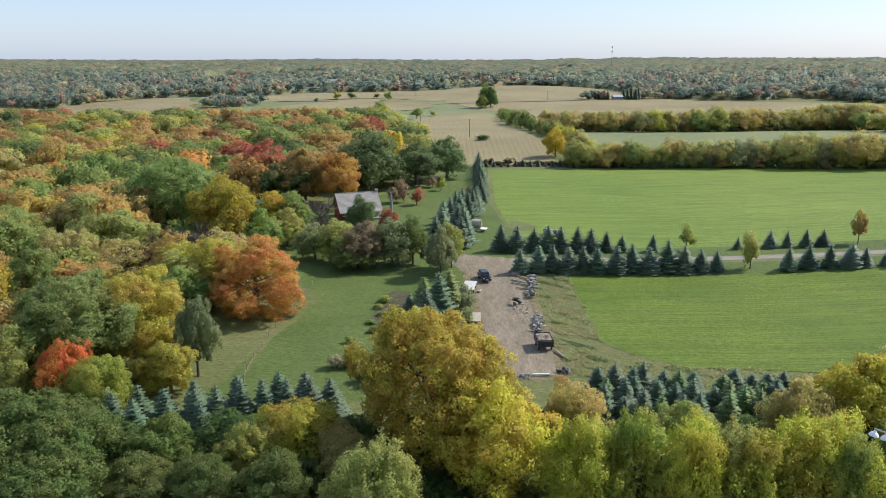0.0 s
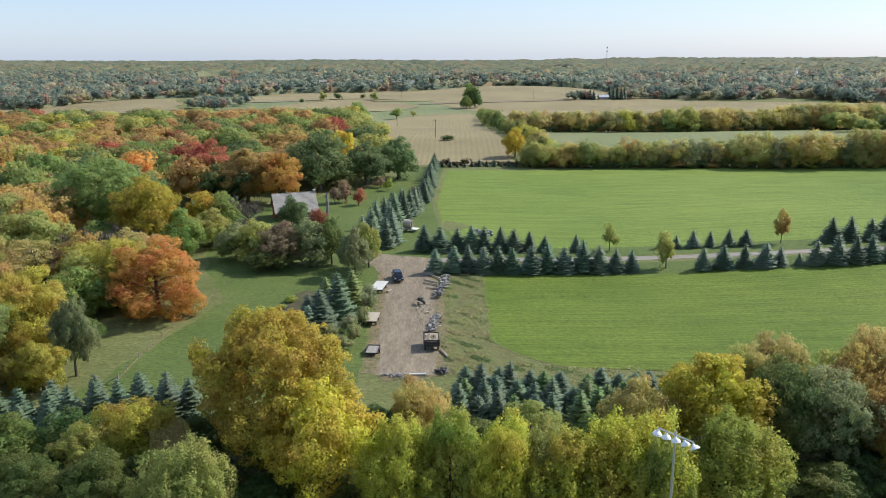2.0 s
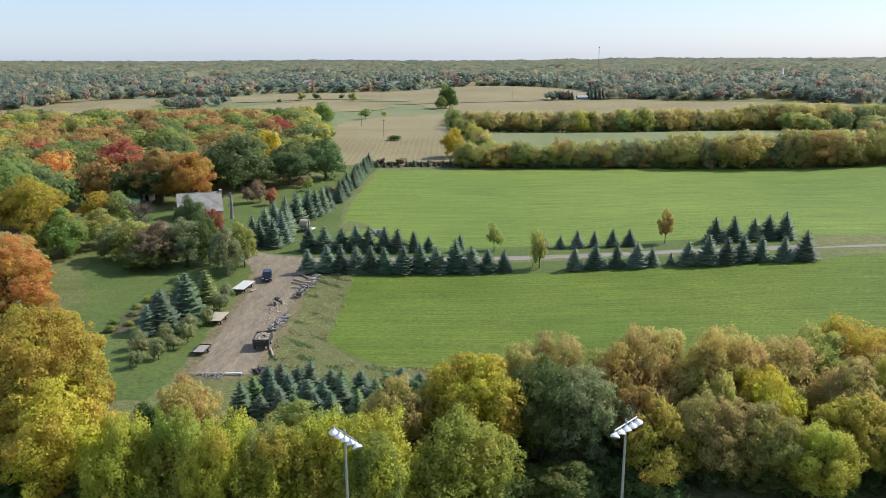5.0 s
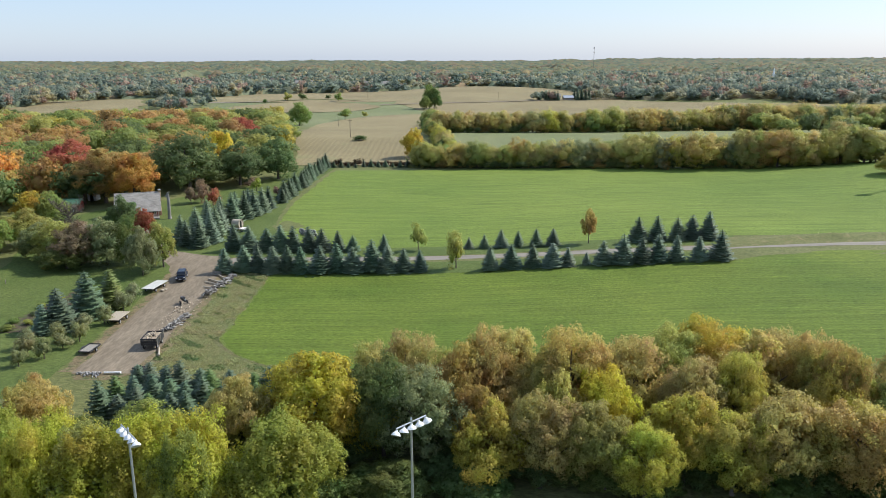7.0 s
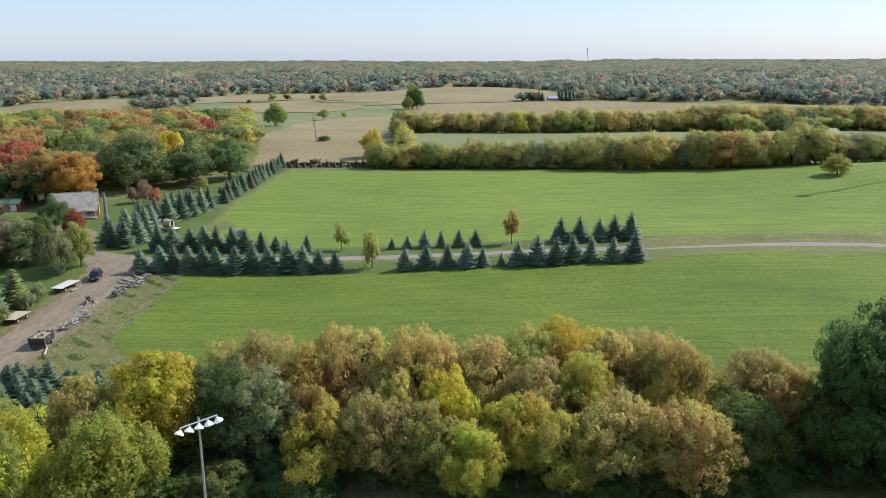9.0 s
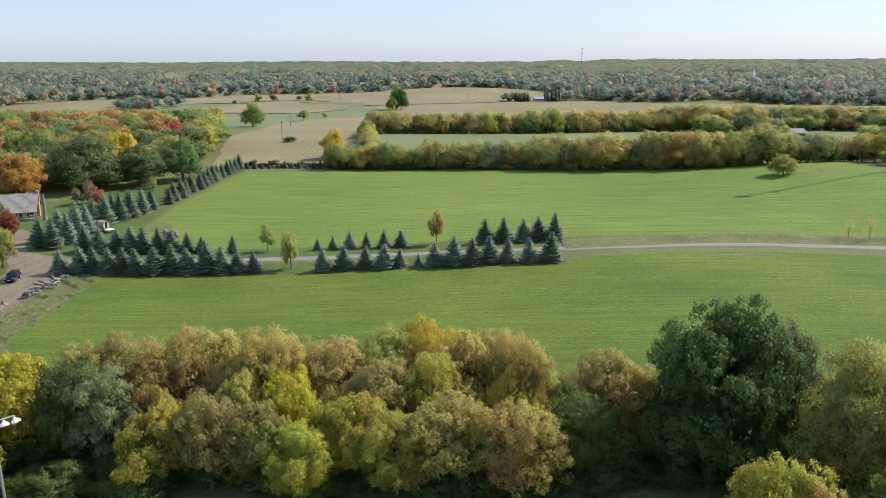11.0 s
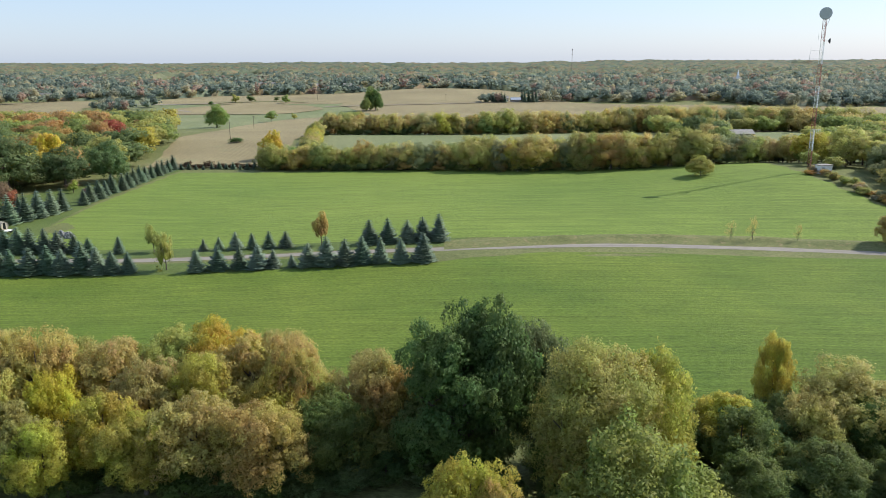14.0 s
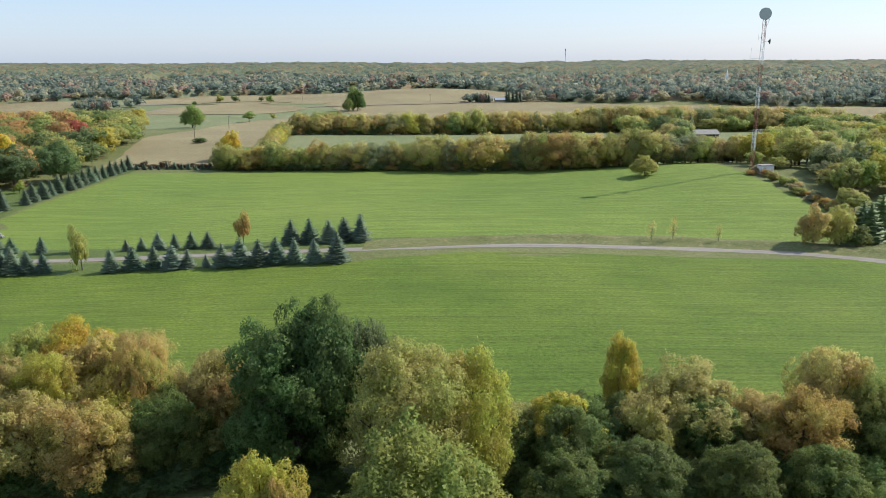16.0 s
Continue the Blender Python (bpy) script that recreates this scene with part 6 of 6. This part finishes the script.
for k in range(7):
    z0, z1 = H * k / 7, H * (k + 1) / 7
    mat = RUST_RED if k % 2 == 0 else WHITE_PAINT
    bm = bmesh.new()
    for i in range(3):
        (ax, ay), (bx, by) = legs[i], legs[(i + 1) % 3]
        rod(bm, (ax, ay, z0), (ax, ay, z1), 0.06, sides=6)
        for j in range(5):
            za, zb = z0 + (z1 - z0) * j / 5, z0 + (z1 - z0) * (j + 1) / 5
            rod(bm, (ax, ay, za), (bx, by, zb), 0.03, sides=4)
            rod(bm, (ax, ay, zb), (bx, by, zb), 0.035, sides=4)
    part("mast_section", bm, mat, mast, "red-painted lattice section" if k % 2 == 0 else "white lattice section")


def dish(parent, c, aim, r, mat, label):
    a = Vector(aim).normalized()
    c = Vector(c)
    bm = bmesh.new()
    rod(bm, c, c + a * r * 0.3, r * 0.45, r * 0.96, 28)
    rod(bm, c + a * r * 0.3, c + a * r * 0.62, r, sides=28)
    rod(bm, c - a * r * 0.25, c, r * 0.16, r * 0.45, 14)
    d = part("dish", bm, mat, parent, label)
    part("radome", rodded(c + a * r * 0.625, c + a * r * 0.66, r * 0.97, r * 0.9, sides=28), surface("radome_" + label.split()[0], (0.42, 0.43, 0.41), (0.52, 0.53, 0.5), 0.6, rough=0.7, relief=0.02), d)


dish(mast, (0.1, 0.3, H + 1.6), (-0.45, -1, 0.12), 1.75, GALVANISED, "large grey drum dish")
dish(mast, (1.6, -0.1, H - 6.2), (0.9, -0.35, 0), 0.75, DARK_STEEL, "small dark dish")
part("dish_arm", rodded((0.3, 0, H - 6.2), (1.6, -0.1, H - 6.2), 0.05), GALVANISED, mast)
part("top_frame", rodded((-0.6, 0.2, H), (1.4, 0.4, H + 0.2), 0.06), GALVANISED, mast)
part("top_strut", rodded((0.2, 0.3, H - 0.3), (0.1, 0.4, H + 2.4), 0.09), GALVANISED, mast)
part("top_strut", rodded((0.5, 0, H - 2.0), (1.5, 0.4, H + 0.2), 0.05), GALVANISED, mast)
for z, reach in ((H - 5.0, 1.6), (H - 9.0, 3.4), (H - 11.2, 3.6), (H - 18.5, 3.2), (H - 15.0, 1.8)):
    bm = rodded((0, 0, z), (-reach, -0.2, z), 0.035, sides=5)
    rod(bm, (-reach, -0.2, z - 0.9), (-reach, -0.2, z + 0.9), 0.03, sides=5)
    for k in range(4):
        rod(bm, (-reach + 0.25 + 0.4 * k, -0.9, z), (-reach + 0.25 + 0.4 * k, 0.5, z), 0.025, sides=4)
    part("whip_antenna", bm, GALVANISED, mast)
bm = rodded((0, 0, 13.2), (2.2, 0, 13.2), 0.05, sides=5)
rod(bm, (0, 0, 12.0), (2.2, 0, 12.0), 0.05, sides=5)
for k in range(4):
    rod(bm, (0.5 + 0.55 * k, 0, 12.0), (0.5 + 0.55 * k, 0, 13.2), 0.04, sides=4)
part("side_frame", bm, WHITE_PAINT, mast)
hut = thing("equipment_hut", 235.6, 236.6, "small white windowless equipment hut under the mast", "hut", 12)
part("wall", boxed(-2.0, 2.0, -1.4, 1.4, 0, 2.6), WHITE_PAINT, hut)
part("roof", boxed(-2.2, 2.2, -1.6, 1.6, 2.604, 2.78, 0.03), GREY_BOARDS, hut)
part("door", boxed(-1.5, -0.6, -1.46, -1.403, 0.05, 2.1), GALVANISED, hut)

# bank of dry grass above the lane
tufts = [(x, float(np.interp(x, [120, 130, 146, 165, 192, 215, 236], [163.8, 165, 167.6, 169.6, 170, 166.6, 160])) + wild.gauss(0.3, 1.5)) for x in (wild.uniform(122, 234) for _ in range(16000))]
weeds("bank_weeds", [q for i, q in enumerate(tufts) if i % 2], 0.16, "dry", "pale dry weeds on the bank above the lane")
weeds("bank_grass", [q for i, q in enumerate(tufts) if i % 2 == 0], 0.16, "margin", "rank olive grass on the bank above the lane")
kx, kv = np.meshgrid(np.arange(120, 236, 2.0), np.linspace(-5, 5, 15))
ky = np.interp(kx, [120, 130, 146, 165, 192, 215, 236], [163.8, 165, 167.6, 169.6, 170, 166.6, 160]) + kv
lump = 0.75 * np.exp(-(kv / 1.9) ** 2) * step(120, 138, kx) * (1 + 0.25 * np.sin(kx / 3.7) + 0.2 * np.sin(kx / 1.9))
bank = new("lane_bank", grid_mesh("lane_bank", kx, ky, ground(kx, ky) + 0.14 * step(-5, -3.6, kv) * (1 - step(3.6, 5, kv)) + lump - 0.02))
bank.data.materials.append(grassland("dry_bank_grass", (0.125, 0.14, 0.045), (0.185, 0.18, 0.07), coarse=0.12, dry=(0.26, 0.2, 0.1), dry_amount=0.06))
tagged(bank, "low bank of dry brown grass above the lane", "bank", kind="structure")


# ---- far things ----
def utility_pole(x, y, tall=9.0):
    ob = thing("utility_pole", x, y, "bare wooden utility pole in the corn", "pole", group="utility poles")
    part("pole", rodded((0, 0, -0.3), (0, 0, tall), 0.16, 0.11), BARK, ob)
    part("crossarm", boxed(-1.1, 1.1, -0.06, 0.06, tall - 0.6, tall - 0.46), BARK, ob)


for x, y in ((-22, 549), (9.2, 384), (-44, 930), (110, 900), (330, 640), (372, 660), (452, 700)):
    utility_pole(x, y)


def far_house(x, y, w, d, h, ridge, wall, roof, turn, label):
    ob = thing("far_house", x, y, label, "house", turn, "far houses", -0.2)
    gable_walls(ob, -w / 2, w / 2, -d / 2, d / 2, h, ridge, wall)
    gable_roof(ob, -w / 2, w / 2, -d / 2, d / 2, h - 0.05, ridge, 0.6, roof, "")
    for i in range(max(2, int(w / 4))):
        window(ob, -w / 2 + (i + 0.5) * w / max(2, int(w / 4)), h * 0.4, -d / 2, 1.3, 1.5)


far_house(266, 398, 15, 8, 2.6, 4.6, DARK_BRICK, SHINGLE, 4, "low brick bungalow with grey roof in the glade")
far_house(190, 900, 11, 8, 3.0, 5.4, GREY_BOARDS, GALVANISED, 6, "grey barn with a pale metal roof among spruces")
far_house(178, 912, 9, 8, 3.6, 6.4, GREY_BOARDS, SHINGLE, 0, "grey farmhouse among dark spruces")
for x, y, w, wall, roof, label in ((-104, 1256, 22, DARK_BRICK, SHINGLE, "dark brick house with steep gables beyond the corn"), (-78, 1245, 22, DARK_BRICK, SHINGLE, "brick house with pale trim beyond the corn"), (-52, 1250, 20, PALE_BOARDS, SHINGLE, "pale house beyond the corn"),
                                   (-190, 1300, 50, GREY_BOARDS, SHINGLE, "long grey low building in the valley"), (151, 1322, 26, PALE_BOARDS, SHINGLE, "tan gabled house beyond the corn hill"), (505, 1700, 55, WHITE_PAINT, GALVANISED, "long white shed with pale roof"),
                                   (-400, 985, 22, GREY_BOARDS, SHINGLE, "blue-grey house with white trim below the woods"), (-372, 1150, 18, GREY_BOARDS, SHINGLE, "grey terraced house by the road"), (-350, 1160, 18, WHITE_PAINT, SHINGLE, "white terraced house by the road"),
                                   (-330, 1165, 18, GREY_BOARDS, SHINGLE, "grey terraced house by the road"), (-260, 1390, 26, WHITE_PAINT, SHINGLE, "pale house among far trees"), (470, 1560, 24, PALE_BOARDS, GALVANISED, "pale shed among far trees"),
                                   (-160, 1720, 28, WHITE_PAINT, GALVANISED, "white building among far trees"), (120, 2050, 40, WHITE_PAINT, GALVANISED, "pale flat building among far trees"), (-20, 2100, 44, WHITE_PAINT, GALVANISED, "pale flat building among far trees"), (210, 1420, 22, WHITE_PAINT, SHINGLE, "white house among far trees")):
    far_house(x, y, w * 0.65, 9, 4.5, 8.5, wall, roof, dice.uniform(-15, 15), label)
church = thing("church", 600, 1355, "white church with a pointed steeple", "church", 10)
gable_walls(church, -10, 10, -5, 5, 7, 12, WHITE_PAINT)
gable_roof(church, -10, 10, -5, 5, 6.9, 12, 0.5, SHINGLE, "grey roof")
tw = part("steeple", boxed(-2, 2, -9, -5.2, 0, 14), WHITE_PAINT, church)
part("spire", rodded((0, -7.1, 14), (0, -7.1, 25), 2.6, 0.05, sides=4), WHITE_PAINT, tw)
for x, y, h in ((156, 890, 8), (164, 893, 11), (168, 896, 12), (174, 894, 13), (177, 890, 12), (200, 893, 15), (205, 897, 17), (209, 892, 16), (213, 896, 16), (198, 905, 14)):
    spruce(x, y, h, "bluedark", group="spruces round the far farm", w=7.5, place="round the far farm")
for x, y, h, tint in ((-72, 884, 9, "green"), (-116, 900, 8, "darkgreen"), (-132, 892, 9, "olive"), (-88, 908, 6, "darkgreen"), (-150, 858, 5, "darkgreen"), (-28.5, 628, 9, "green"), (-16, 660, 5, "olive"), (-66, 620, 6, "rust")):
    plant("broadleaf_tree", x, y, h, h * 1.15, tint, DISTANT_MESH, WOOD[0], TINTS[tint][1] + " lone tree between far fields", "tree")
far_mast = thing("distant_mast", 442, 2200, "thin grey radio mast on the horizon", "mast", lift=8)
bm = rodded((0, 0, -8), (0, 0, 62), 0.75, 0.5, sides=5)
rod(bm, (0, 0, 46), (0, 0, 48), 1.6, sides=8)
rod(bm, (0, 0, 57), (0, 0, 60), 1.6, sides=8)
part("mast_tube", bm, GREY_BOARDS, far_mast)

# trees that close the gaps of the belt
tree("round", 88.4, 77.5, 12.2, 8.0, "brown")
tree("round", 73.4, 75.5, 12.2, 6.6, "tan")
tree("feathery", 93.6, 79.0, 12.6, 7.4, "yellowolive")
tree("round", 64.5, 74.0, 11.4, 6.4, "rust")
